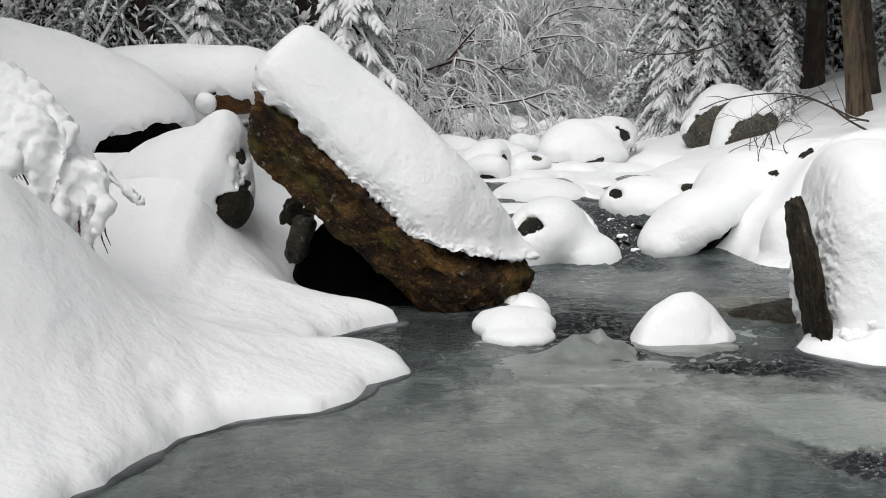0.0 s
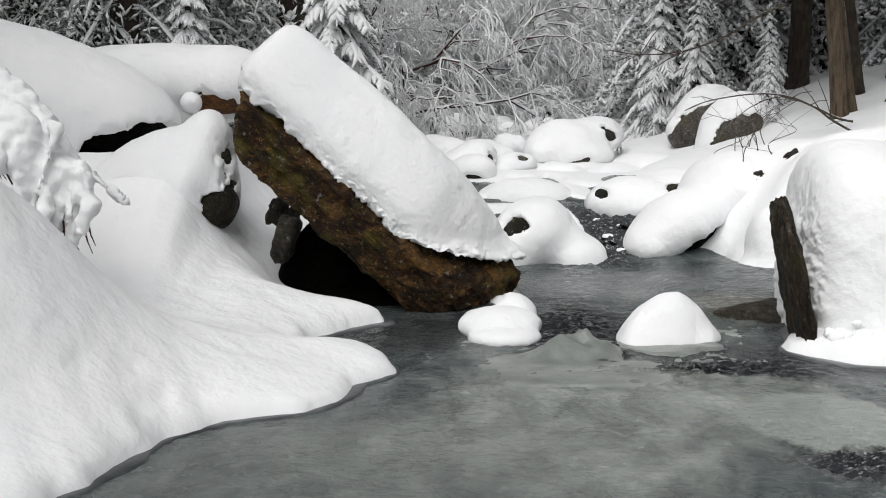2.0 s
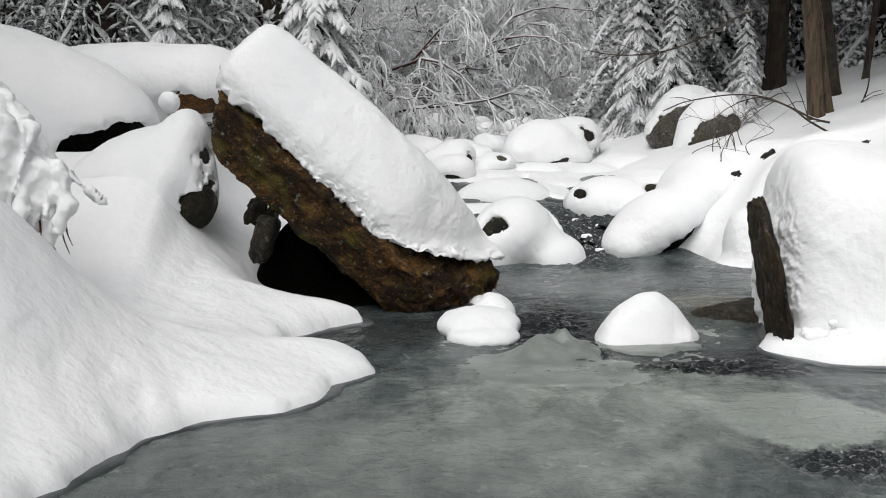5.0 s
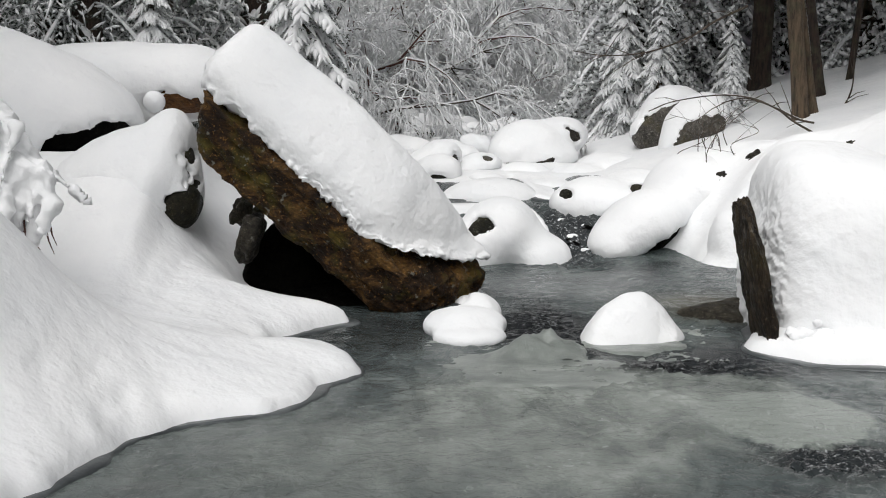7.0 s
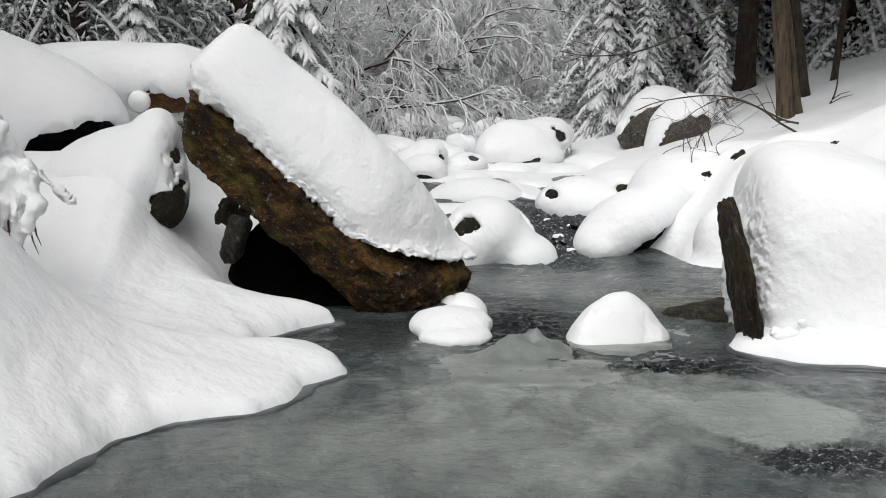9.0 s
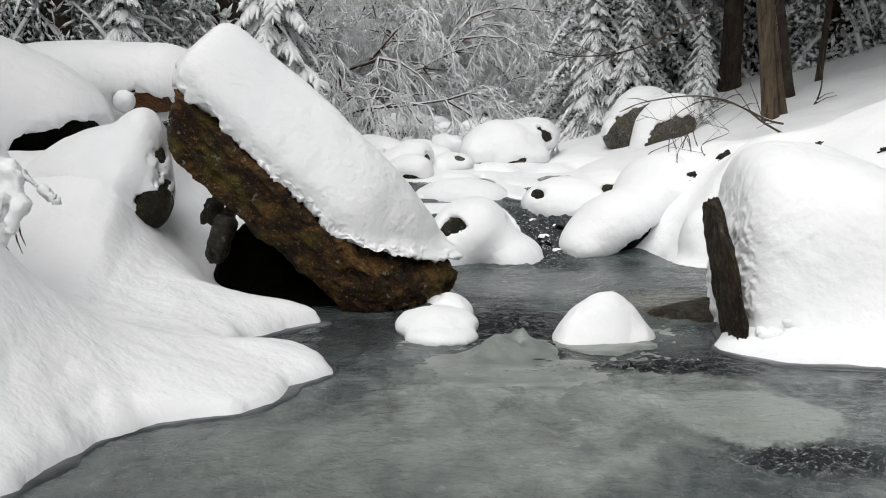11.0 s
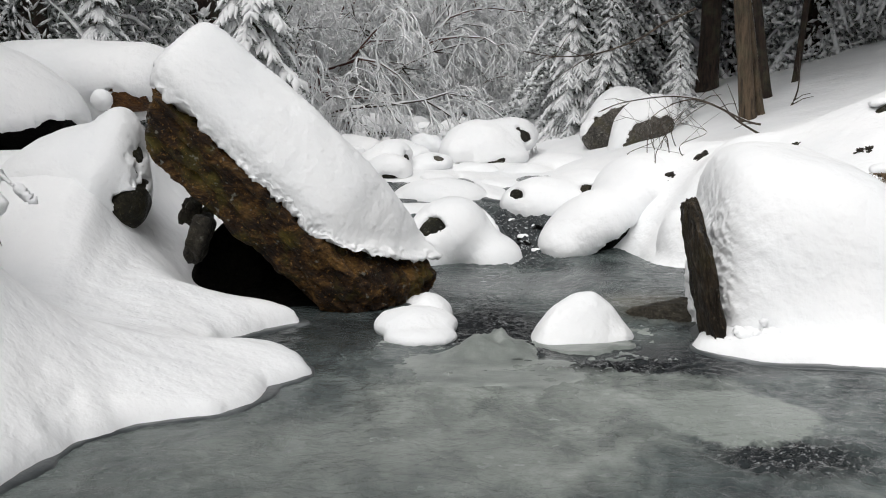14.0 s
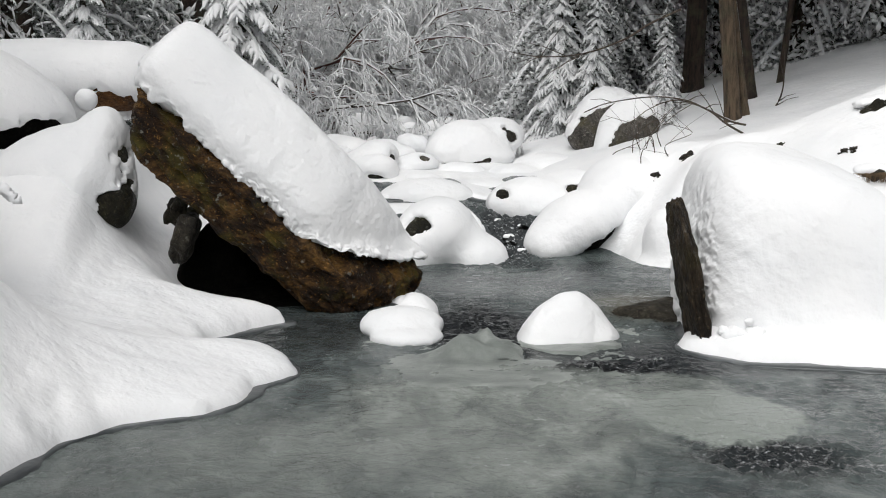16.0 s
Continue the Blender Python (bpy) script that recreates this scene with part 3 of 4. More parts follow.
def dome_mesh(size, seed, turn=(0, 0, 0), n=26, power=2.35, planes=(), lumps=0.10):
    n = n if max(size) > 0.22 else min(n, 14)
    base = [((1, 0, 0), 1), ((-1, 0, 0), 1), ((0, 1, 0), 1), ((0, -1, 0), 1), ((0, 0, 1), 1), ((0, 0, -1), 1)]
    v, q = faceted(n, base + list(planes), power, seed, 0.0)
    v = v * np.array(size)
    nr = normals(v, q)
    k = min(size)
    v = v + nr * (lumps * k * fbm(v / k, 1.3, 3, seed) + 0.007 * fbm(v, 9, 4, seed + 7))[:, None]
    return mesh_of("snow_cap", turned(v, turn), q, SNOW)


def snowy(at, label, domes, rocks, group="", mat=None, name="boulder"):
    """A boulder with its snow: lists of (offset, half sizes, turn about x y z) for snow and for bare rock."""
    seed = int(abs(at[0] * 131 + at[1] * 977)) + 3
    b = thing(name, at, label, "boulder", group)
    for k, (off, size, turn, *more) in enumerate(rocks):
        ob = part("rock", rock_mesh(size, seed + k, mat or ROCK_DARK, turn), b)
        ob.location = off
    for k, (off, size, turn, *more) in enumerate(domes):
        ob = part("snow_cap", dome_mesh(size, seed + 20 + k, turn, *more), b)
        ob.location = off
    return b


STREAM = "snow-covered stream boulders"
O = (0, 0, 0)
# Filler added under the slab; its black colour stands for the deep shade there.
snowy((-0.82, 8.45, 0.08), "filler rock painted near-black for the deep shade beneath the slab", [], [((0, 0, 0), (0.72, 0.32, 0.75), (0, 15, 0)), ((-0.36, -0.25, 0.0), (0.30, 0.3, 0.52), (0, 20, 0)), ((0.05, -0.4, -0.08), (0.6, 0.3, 0.16), O)], mat=ROCK_BLACK_AND_SHADE)
snowy((-1.37, 7.80, 0.36), "dark lichen-spotted rock propping up the leaning slab", [], [((0.0, 0, 0.10), (0.09, 0.25, 0.19), (0, 15, 0))])
snowy((-1.48, 8.15, 0.62), "small dark stones wedged beside the slab", [], [((0, 0, 0), (0.1, 0.1, 0.12), O), ((0.1, 0, -0.05), (0.08, 0.1, 0.09), O)])
HOOD = [((1, 0, 0), 0.477), ((-1, 0, 0), 0.482), ((0, 1, 0), 0.219), ((0, -1, 0), 0.266), ((0, 0, 1), 0.433), ((0, 0, -1), 0.098), ((0.62, 0, 0.78), 0.343),
        ((-0.62, 0, 0.78), 0.269), ((0, -0.6, 0.8), 0.353), ((0.9, 0, 0.43), 0.454), ((-0.9, 0, 0.43), 0.337), ((0.3, -0.8, 0.4), 0.182)]
hood = thing("boulder", (1.07, 6.72, 0.03), "small stone under a pointed snow hood", "boulder", STREAM)
v, q = faceted(50, HOOD, 2.65, 6, 0.0)
v = v + normals(v, q) * (0.012 * fbm(v, 4, 3, 71) + 0.005 * fbm(v, 11, 3, 72))[:, None]
part("snow_cap", mesh_of("snow_cap", v, q, SNOW), hood, "smooth pointed white snow hood")
part("rock", rock_mesh((0.2, 0.14, 0.06), 73, ROCK_WET), hood)
snowy((1.72, 7.35, -0.04), "wet brown ledge with water running over it", [], [((0, 0, 0), (0.34, 0.24, 0.14), (8, 0, 0)), ((0.2, 0.1, 0.0), (0.2, 0.2, 0.12), O)], mat=ROCK_WET, name="ledge_rock")
BOX = [((1, 0, 0), 1), ((-1, 0, 0), 1), ((0, 1, 0), 1), ((0, -1, 0), 1), ((0, 0, -1), 1), ((0, 0, 1), 1)]
rb = thing("boulder", (2.395, 6.954, 0.295), "large boulder draped in smooth deep snow", "boulder")
HOOD = [((1, 0, 0), 0.949), ((-1, 0, 0), 0.543), ((0, 1, 0), 0.801), ((0, -1, 0), 0.601), ((0, 0, 1), 1.019), ((0, 0, -1), 0.5), ((0.35, 0, 0.94), 1.011), ((-0.7, 0, 0.7), 1.091),
        ((-0.98, 0.1, 0.1), 0.904), ((0, -0.75, 0.66), 0.844), ((0.75, 0, 0.66), 0.999), ((-0.5, -0.8, 0.2), 0.906)]
v, q = faceted(110, HOOD, 4.4, 8, 0.0)
v = v + normals(v, q) * (0.015 * fbm(v, 2.2, 3, 81) + 0.004 * fbm(v, 10, 3, 82))[:, None]
part("snow_cap", mesh_of("snow_cap", v, q, SNOW), rb, "thick smooth white snow cover")
for ob in rb.children:
    co, nr = np.zeros(len(ob.data.vertices) * 3), np.zeros(len(ob.data.vertices) * 3)
    ob.data.vertices.foreach_get("co", co)
    ob.data.vertices.foreach_get("normal", nr)
    p = co.reshape(-1, 3)
    p = p + nr.reshape(-1, 3) * (0.016 * smooth((-0.42 - p[:, 0]) / 0.12) * fbm(p, 8, 4, 9, 0.8))[:, None]
    ob.data.vertices.foreach_set("co", p.ravel())
v, q = faceted(40, BOX + [((-0.5, -0.2, 0.85), 0.93), ((-0.75, -0.66, 0.0), 1.06), ((0.3, -0.5, 0.8), 0.98)], 20, 88, 0.05, (1, 1, 1), 1.5)
ob = part("rock", mesh_of("rock", turned(v * np.array((0.05, 0.25, 0.44)), (0, -11, -6)) + 0.012 * np.stack([fbm(v, 4, 4, 5), fbm(v, 4, 4, 6), fbm(v, 4, 4, 7)], 1), q, ROCK_FACE), rb, "bare dark brown rock face")
ob.location = (-0.625, -0.335, 0.10)
rng = random.Random(14)
for k in range(20):
    z = abs(rng.gauss(0, 0.06)) if k < 20 else rng.uniform(0.1, 0.8)
    r = rng.uniform(0.025, 0.06) if k < 18 else rng.uniform(0.015, 0.03)
    ob = part("snow_clump", dome_mesh((r * 1.2, r, r * 0.85), 300 + k, O, 8, 2.2, (), 0.3), rb)
    ob.location = (-0.585 - 0.12 * (z - 0.2) + 0.10 * rng.random() + 0.25 * rng.random() * (z < 0.15), -0.63 + 0.1 * rng.random(), -0.255 + z)
for x, y, z, r in ((1.12, 10.15, 0.10, 0.10), (1.26, 10.35, 0.18, 0.09), (1.05, 10.5, 0.22, 0.08), (1.2, 9.95, 0.03, 0.07), (1.32, 10.1, 0.08, 0.07), (0.98, 10.75, 0.28, 0.07)):
    snowy((x, y, z), "wet black stone in the small cascade", [((-0.3 * r, 0.3 * r, 0.55 * r), (0.55 * r, 0.5 * r, 0.3 * r), O)], [((0, 0, 0), (r, r, 0.7 * r), (0, 20, 40))], STREAM, ROCK_BLACK_AND_SHADE)
drift_rock("rounded snow-covered boulder beside a small cascade", [ell((0.44, 10.0, 0.21), (0.35, 0.42, 0.33)), ell((0.79, 9.95, -0.02), (0.30, 0.36, 0.25), 20), ell((0.23, 9.85, 0.05), (0.25, 0.34, 0.30))], [ell((0.23, 9.5, 0.33), (0.12, 0.16, 0.09), 25)], 0.14, ROCK_MOSSY, 0.03, 0.03, STREAM)
drift_rock("low rounded snow-covered boulder in the stream", [ell((0.41, 11.7, 0.33), (0.52, 0.42, 0.25))], [], 0.1, ROCK_DARK, 0.03, 0.03, STREAM)
# Bare underside takes the near-black rock, so its shade is partly painted.
drift_rock("long snow-covered boulder with a dark bare underside", [ell((1.69, 10.15, 0.26), (0.45, 0.45, 0.29), -28), ell((2.19, 10.6, 0.54), (0.44, 0.6, 0.34), -20), ell((1.41, 10.0, 0.11), (0.18, 0.3, 0.15))], [ell((1.95, 9.75, 0.13), (0.34, 0.4, 0.13), -26)], 0.16, ROCK_BLACK_AND_SHADE, 0.05, 0.03, STREAM)
drift_rock("steep snow drift between two boulders at the waterline", [ell((2.41, 9.45, 0.07), (0.26, 0.34, 0.43), -16), ell((2.24, 9.3, -0.07), (0.25, 0.22, 0.13))], [], 0.2, ROCK_DARK, 0.03, 0.03, STREAM)
drift_rock("broad low snow-covered boulder at the upper pool", [ell((1.39, 10.9, 0.37), (0.45, 0.42, 0.28)), ell((1.82, 11.3, 0.43), (0.37, 0.5, 0.27))], [ell((1.08, 10.62, 0.5), (0.06, 0.14, 0.05)), ell((1.78, 10.82, 0.51), (0.08, 0.14, 0.11))], 0.16, ROCK_MOSSY, 0.02, 0.03, STREAM)
drift_rock("broad snow-covered boulder with dark flanks", [ell((1.0, 14.5, 0.74), (0.48, 0.5, 0.33)), ell((1.39, 14.7, 0.86), (0.35, 0.42, 0.24)), ell((0.71, 14.3, 0.68), (0.24, 0.35, 0.21)), ell((1.16, 14.3, 0.63), (0.42, 0.3, 0.18))], [ell((0.71, 13.95, 0.48), (0.23, 0.22, 0.10), -10), ell((1.56, 14.35, 0.86), (0.12, 0.2, 0.05), 30), ell((1.14, 14.0, 0.55), (0.16, 0.2, 0.05), -22)], 0.1, ROCK_DARK, 0.03, 0.03, STREAM)
drift_rock("small snow-covered boulder with a dark foot", [ell((0.95, 13.3, 0.47), (0.21, 0.2, 0.14)), ell((0.76, 13.4, 0.49), (0.17, 0.2, 0.12))], [ell((0.99, 13.08, 0.41), (0.10, 0.1, 0.03))], 0.1, ROCK_DARK, 0.03, 0.03, STREAM)
drift_rock("low snow-capped boulder with a dark foot", [ell((-0.13, 12.8, 0.56), (0.26, 0.28, 0.18))], [ell((-0.11, 12.5, 0.49), (0.15, 0.12, 0.04))], 0.1, ROCK_MOSSY, 0.03, 0.03, STREAM)
drift_rock("snow-capped boulder with a dark end face", [ell((-0.1, 13.3, 0.68), (0.23, 0.3, 0.20)), ell((-0.29, 13.2, 0.61), (0.19, 0.25, 0.16))], [ell((0.07, 13.1, 0.63), (0.04, 0.15, 0.08))], 0.1, ROCK_DARK, 0.03, 0.03, STREAM)
drift_rock("tall snow-capped boulder with a dark foot", [ell((-0.37, 16.8, 0.89), (0.30, 0.3, 0.20))], [ell((-0.36, 16.45, 0.76), (0.21, 0.16, 0.07))], 0.1, ROCK_DARK, 0.03, 0.03, STREAM)
drift_rock("tall rounded snow heap over a boulder", [ell((-0.33, 17.6, 1.04), (0.31, 0.35, 0.26)), ell((-0.03, 17.4, 0.85), (0.34, 0.3, 0.22))], [], 0.14, ROCK_DARK, 0.03, 0.03, STREAM)
drift_rock("snow-capped boulder with a dark hollow", [ell((0.33, 16.0, 0.8), (0.25, 0.3, 0.19)), ell((0.18, 16.6, 0.92), (0.26, 0.3, 0.16))], [ell((0.39, 15.65, 0.71), (0.09, 0.14, 0.08), 30)], 0.1, ROCK_DARK, 0.03, 0.03, STREAM)
drift_rock("snow-capped boulder with a dark slanting face", [ell((0.71, 16.0, 0.86), (0.30, 0.3, 0.17), -20)], [ell((0.56, 15.6, 0.77), (0.14, 0.16, 0.11), -35)], 0.1, ROCK_ORANGE, 0.03, 0.03, STREAM)
drift_rock("snow-capped stream boulder beside the leaning slab", [ell((-0.46, 15.0, 0.67), (0.25, 0.3, 0.15)), ell((-0.69, 15.2, 0.73), (0.21, 0.3, 0.12))], [], 0.1, ROCK_DARK, 0.03, 0.03, STREAM)
drift_rock("snow-capped boulder with a grey flat side", [ell((0.38, 13.6, 0.58), (0.24, 0.25, 0.13)), ell((0.14, 13.5, 0.52), (0.17, 0.2, 0.10))], [ell((0.45, 13.3, 0.66), (0.08, 0.1, 0.04))], 0.1, ROCK_GREY, 0.03, 0.03, STREAM)
drift_rock("low white cushion of snow over a stone at the slab's foot", [ell((0.09, 6.97, 0.04), (0.26, 0.25, 0.11)), ell((0.12, 6.75, 0.01), (0.22, 0.2, 0.06))], [], 0.04, ROCK_DARK, 0.03, 0.02, STREAM)
drift_rock("wedge of snow banked against the slab's foot", [ell((0.23, 7.45, 0.07), (0.13, 0.2, 0.07), 30), ell((0.08, 7.3, 0.02), (0.23, 0.2, 0.07))], [], 0.1, ROCK_DARK, 0.03, 0.02, STREAM)
drift_rock("grey-brown bank boulder with an arched snow cap", [ell((2.72, 14.1, 1.06), (0.44, 0.36, 0.44), -25), ell((2.41, 14.0, 0.88), (0.21, 0.3, 0.26), -50)], [ell((2.65, 13.5, 0.85), (0.56, 0.5, 0.38), -32)], 0.1, ROCK_GREY, 0.015, 0.025, "")
drift_rock("grey-brown bank boulder crossed by a slanting band of snow", [ell((2.87, 13.6, 1.03), (0.43, 0.3, 0.32), -40), ell((2.58, 13.5, 0.84), (0.20, 0.2, 0.12), -50)], [ell((2.89, 13.2, 0.85), (0.37, 0.4, 0.26), -42)], 0.1, ROCK_GREY, 0.015, 0.025, "")
# Shade of the gap beneath is put into the near-black rock colour.
drift_rock("large boulder under a domed snow cover, shade-black in the gap below", [ell((-3.93, 9.2, 1.39), (1.51, 0.8, 0.63), 10), ell((-4.86, 9.3, 1.53), (1.14, 0.8, 0.55))], [ell((-2.57, 8.62, 1.03), (0.55, 0.6, 0.19), -3)], 0.3, ROCK_BLACK_AND_SHADE, 0.12, 0.035, "")
drift_rock("snow-covered boulder of rusty orange rock", [ell((-2.98, 10.8, 1.52), (0.79, 0.6, 0.37)), ell((-2.32, 10.7, 1.52), (0.37, 0.5, 0.32)), ell((-3.66, 10.9, 1.45), (0.64, 0.6, 0.37))], [ell((-2.44, 10.2, 1.27), (0.31, 0.3, 0.16), 6)], 0.25, ROCK_ORANGE, 0.06, 0.035, "")
drift_rock("round ball of snow on a small stone", [ell((-2.6, 10.25, 1.35), (0.10, 0.1, 0.10))], [], 0.1, ROCK_DARK, 0.03, 0.02, "")
drift_rock("dark mossy boulder half draped with snow", [ell((-1.93, 7.95, 0.97), (0.19, 0.3, 0.37), 6), ell((-1.82, 7.85, 0.74), (0.13, 0.24, 0.22)), ell((-2.35, 8.05, 0.92), (0.53, 0.45, 0.23), -25), ell((-2.02, 7.8, 0.75), (0.18, 0.34, 0.34), 10), ell((-2.18, 7.95, 0.81), (0.27, 0.4, 0.27), -20)], [ell((-1.7, 7.7, 1.05), (0.09, 0.26, 0.10), 15), ell((-1.75, 7.6, 0.67), (0.15, 0.28, 0.12), -8), ell((-1.67, 7.74, 0.87), (0.05, 0.22, 0.13))], 0.16, ROCK_MOSSY, 0.02, 0.02, "")
drift_rock("low snow hump among the stream boulders", [ell((0.15, 14.2, 0.64), (0.22, 0.25, 0.12)), ell((-0.02, 14.4, 0.72), (0.17, 0.2, 0.11))], [ell((0.22, 13.95, 0.56), (0.11, 0.12, 0.04))], 0.12, ROCK_DARK, 0.03, 0.03, STREAM)
drift_rock("low snow hump among the stream boulders", [ell((0.41, 12.6, 0.48), (0.21, 0.22, 0.09))], [ell((0.5, 12.4, 0.44), (0.08, 0.1, 0.03))], 0.12, ROCK_DARK, 0.03, 0.03, STREAM)
drift_rock("low snow hump over a stone by the channel", [ell((1.09, 12.3, 0.41), (0.24, 0.25, 0.10)), ell((0.87, 12.2, 0.4), (0.14, 0.2, 0.07))], [ell((0.98, 12.08, 0.36), (0.08, 0.1, 0.02))], 0.12, ROCK_DARK, 0.03, 0.03, STREAM)
drift_rock("broad snow hump at the edge of the bank", [ell((1.46, 13.2, 0.48), (0.32, 0.35, 0.13)), ell((1.89, 13.6, 0.56), (0.40, 0.4, 0.15))], [ell((1.54, 12.9, 0.42), (0.08, 0.12, 0.03))], 0.12, ROCK_DARK, 0.03, 0.03, STREAM)
drift_rock("small snow-capped stone beside the leaning slab", [ell((-0.51, 13.8, 0.58), (0.18, 0.22, 0.12))], [ell((-0.42, 13.6, 0.52), (0.08, 0.12, 0.04))], 0.12, ROCK_DARK, 0.03, 0.03, STREAM)
drift_rock("small snow-capped stone with a dark side", [ell((0.57, 15.2, 0.68), (0.19, 0.22, 0.11)), ell((0.76, 15.4, 0.74), (0.15, 0.2, 0.09))], [ell((0.47, 15.0, 0.63), (0.07, 0.12, 0.06))], 0.12, ROCK_DARK, 0.03, 0.03, STREAM)
drift_rock("small snow-capped stone with a dark side", [ell((0.9, 15.8, 0.84), (0.20, 0.22, 0.11))], [ell((1.0, 15.6, 0.77), (0.09, 0.12, 0.05))], 0.12, ROCK_DARK, 0.03, 0.03, STREAM)
drift_rock("snow hump at the foot of the thicket", [ell((2.03, 17.0, 0.9), (0.42, 0.3, 0.13)), ell((2.34, 16.6, 0.83), (0.33, 0.3, 0.11))], [ell((2.38, 16.35, 0.76), (0.11, 0.12, 0.04))], 0.12, ROCK_DARK, 0.03, 0.03, STREAM)
rng = random.Random(5)
spots = [(0.41, 11.7), (1.51, 11.6), (1.03, 14.5), (0.74, 14.3), (1.4, 14.7), (0.95, 13.3), (-0.13, 12.8), (-0.1, 13.3), (-0.37, 16.8), (-0.33, 17.6), (0.33, 16.0), (0.71, 16.0), (-0.46, 15.0), (0.38, 13.6)]
tries = 0
while len(spots) < 125 and tries < 9000:
    tries += 1
    y = 14.6 + 12.4 * rng.random() ** 1.3
    x = rng.uniform(-0.5, 1.5) * (0.35 + y / 20) - 0.1
    s = rng.uniform(0.10, 0.30)
    if min((x - a) ** 2 + (y - b) ** 2 for a, b in spots) < (0.14 + 0.85 * s) ** 2:
        continue
    spots.append((x, y))
    z = float(ground_height(np.array([x]), np.array([y]))[0])
    tall = rng.uniform(0.7, 1.3)
    snowy((x, y, z), "snow-capped stream boulder with dark sides", [((0, 0.1 * s, 0.58 * s * tall), (s * rng.uniform(1.0, 1.3), s, 0.66 * s), (0, rng.uniform(-18, 18), rng.uniform(0, 90)), 12, 3.0, tuple(((rng.uniform(-1, 1), rng.uniform(-1, 0.4), rng.uniform(0.2, 1)), rng.uniform(0.62, 0.9)) for _ in range(3)), 0.16)],
          [((rng.uniform(-0.35, 0.35) * s, -0.16 * s, 0.0), (0.7 * s, 0.75 * s, 0.5 * s * tall), (0, rng.uniform(-15, 15), rng.uniform(0, 90)))], STREAM)


# ---- trees and shrubs ----
def conifer_meshes(seed, H, R, low, share=0.8, droop=0.55, fine=5, lump=0.4, seen=99.0, draped=False, leaf=0.55):
    """Trunk, needles and snow of a spruce with hanging, snow-loaded boughs; above the height seen it is coarser."""
    rng = np.random.RandomState(seed)
    tw, sw, blades, lumps = [], [], [], []
    h = low
    while h < H * 0.97:
        k_twig = fine if h < seen else 2
        width = (5 / k_twig) ** 0.5
        n = rng.randint(5, 8)
        a0 = rng.uniform(0, 6.28)
        for b in range(n):
            a = a0 + b * 6.283 / n + rng.uniform(-0.3, 0.3)
            L = max(R * (1 - (h - low) / (H - low)) ** 0.8 * rng.uniform(0.7, 1.15), 0.12)
            d = droop * rng.uniform(0.7, 1.3)
            out = np.array([math.cos(a), math.sin(a), 0])
            side = np.array([-out[1], out[0], 0])
            s = np.linspace(0, 1, 5)
            spine = np.outer(s * L, out) + np.outer(L * (0.12 * s - d * s ** 1.7), [0, 0, 1]) + [0, 0, h + rng.uniform(-0.08, 0.08)]
            wd = min((0.055 * L + 0.015) * width, 0.13)
            twigs = [(spine, wd * 1.2)]
            for k in range(k_twig):
                f = 0.2 + 0.75 * k / k_twig
                i = min(int(f * 4), 3)
                p0 = spine[i] + (spine[i + 1] - spine[i]) * (f * 4 - i)
                for sg in (-1, 1):
                    l = L * 0.42 * (1.1 - 0.7 * f) * rng.uniform(0.7, 1.2)
                    w = out * 0.6 + sg * side * 0.8
                    t = np.linspace(0, 1, 3)
                    twigs.append((p0 + np.outer(t * l, w) - np.outer(l * 0.95 * t ** 1.5, [0, 0, 1]), wd))
            for p, wd in twigs:
                m, e = len(p) - 1, len(p) + 1
                ln = np.linalg.norm(p[-1] - p[0])
                t = np.repeat(np.linspace(0.08, 1.0, e), 4 if h > seen else 7) * m
                i = np.minimum(t.astype(int), m - 1)
                c = p[i] + (p[i + 1] - p[i]) * (t - i)[:, None]
                w = rng.normal(size=(len(c), 3)) * [1, 1, 0.6] + [0, 0, -0.8]
                w = w / np.linalg.norm(w, axis=1)[:, None] * (wd * (1.0 if h > seen else leaf) * rng.uniform(0.8, 1.9, len(c)))[:, None]
                x = np.cross(w, rng.normal(size=(len(c), 3)))
                x = x / np.maximum(np.linalg.norm(x, axis=1), 1e-6)[:, None] * wd * 0.10
                blades.append(np.stack([c, c + w * 0.45 + x, c + w, c + w * 0.45 - x], 1))
                if m == 2 and not draped:
                    for u in np.linspace(0.1, 0.95, 4):
                        if rng.rand() < share:
                            i = min(int(u * 2), 1)
                            c = p[i] + (p[i + 1] - p[i]) * (u * 2 - i) + [0, 0, wd * 0.3] + rng.normal(size=3) * wd * 0.3
                            w = (p[i + 1] - p[i]) / ln + rng.normal(size=3) * 0.4
                            lumps.append((c, w / np.linalg.norm(w) * (ln * 0.13 + 0.015) * rng.uniform(0.7, 1.3), wd * lump * rng.uniform(0.6, 1.5)))
                elif rng.rand() < share:
                    tw.append(p + [0, 0, wd * 0.35])
                    sw.append(wd * (0.35 + 0.8 * lump) * np.interp(np.linspace(0, 1, m + 1), [0, 0.3, 0.7, 1], [0.5, 1.0, 0.85, 0.15]) * rng.uniform(0.7, 1.25, m + 1))
        h += max(0.16, 0.055 * H) * rng.uniform(0.8, 1.2)
    V = np.concatenate(blades).reshape(-1, 3)
    crown = mesh_of("crown", V, np.arange(len(V)).reshape(-1, 4), NEEDLES, False)
    v, f = tubes(tw, sw, 5, 0.7)
    v = v + 0.02 * np.stack([lattice(v * 18, 1), lattice(v * 18, 2), lattice(v * 18, 3)], 1)
    lumps.append((np.array([0, 0, H]), np.array([0, 0, 0.05]), 0.02))
    c, w, r = (np.array([k[i] for k in lumps]) for i in range(3))
    a = np.cross(w, [0.3, 0.25, 1.0])
    a = a / np.linalg.norm(a, axis=1)[:, None] * r[:, None]
    b = np.cross(w, a)
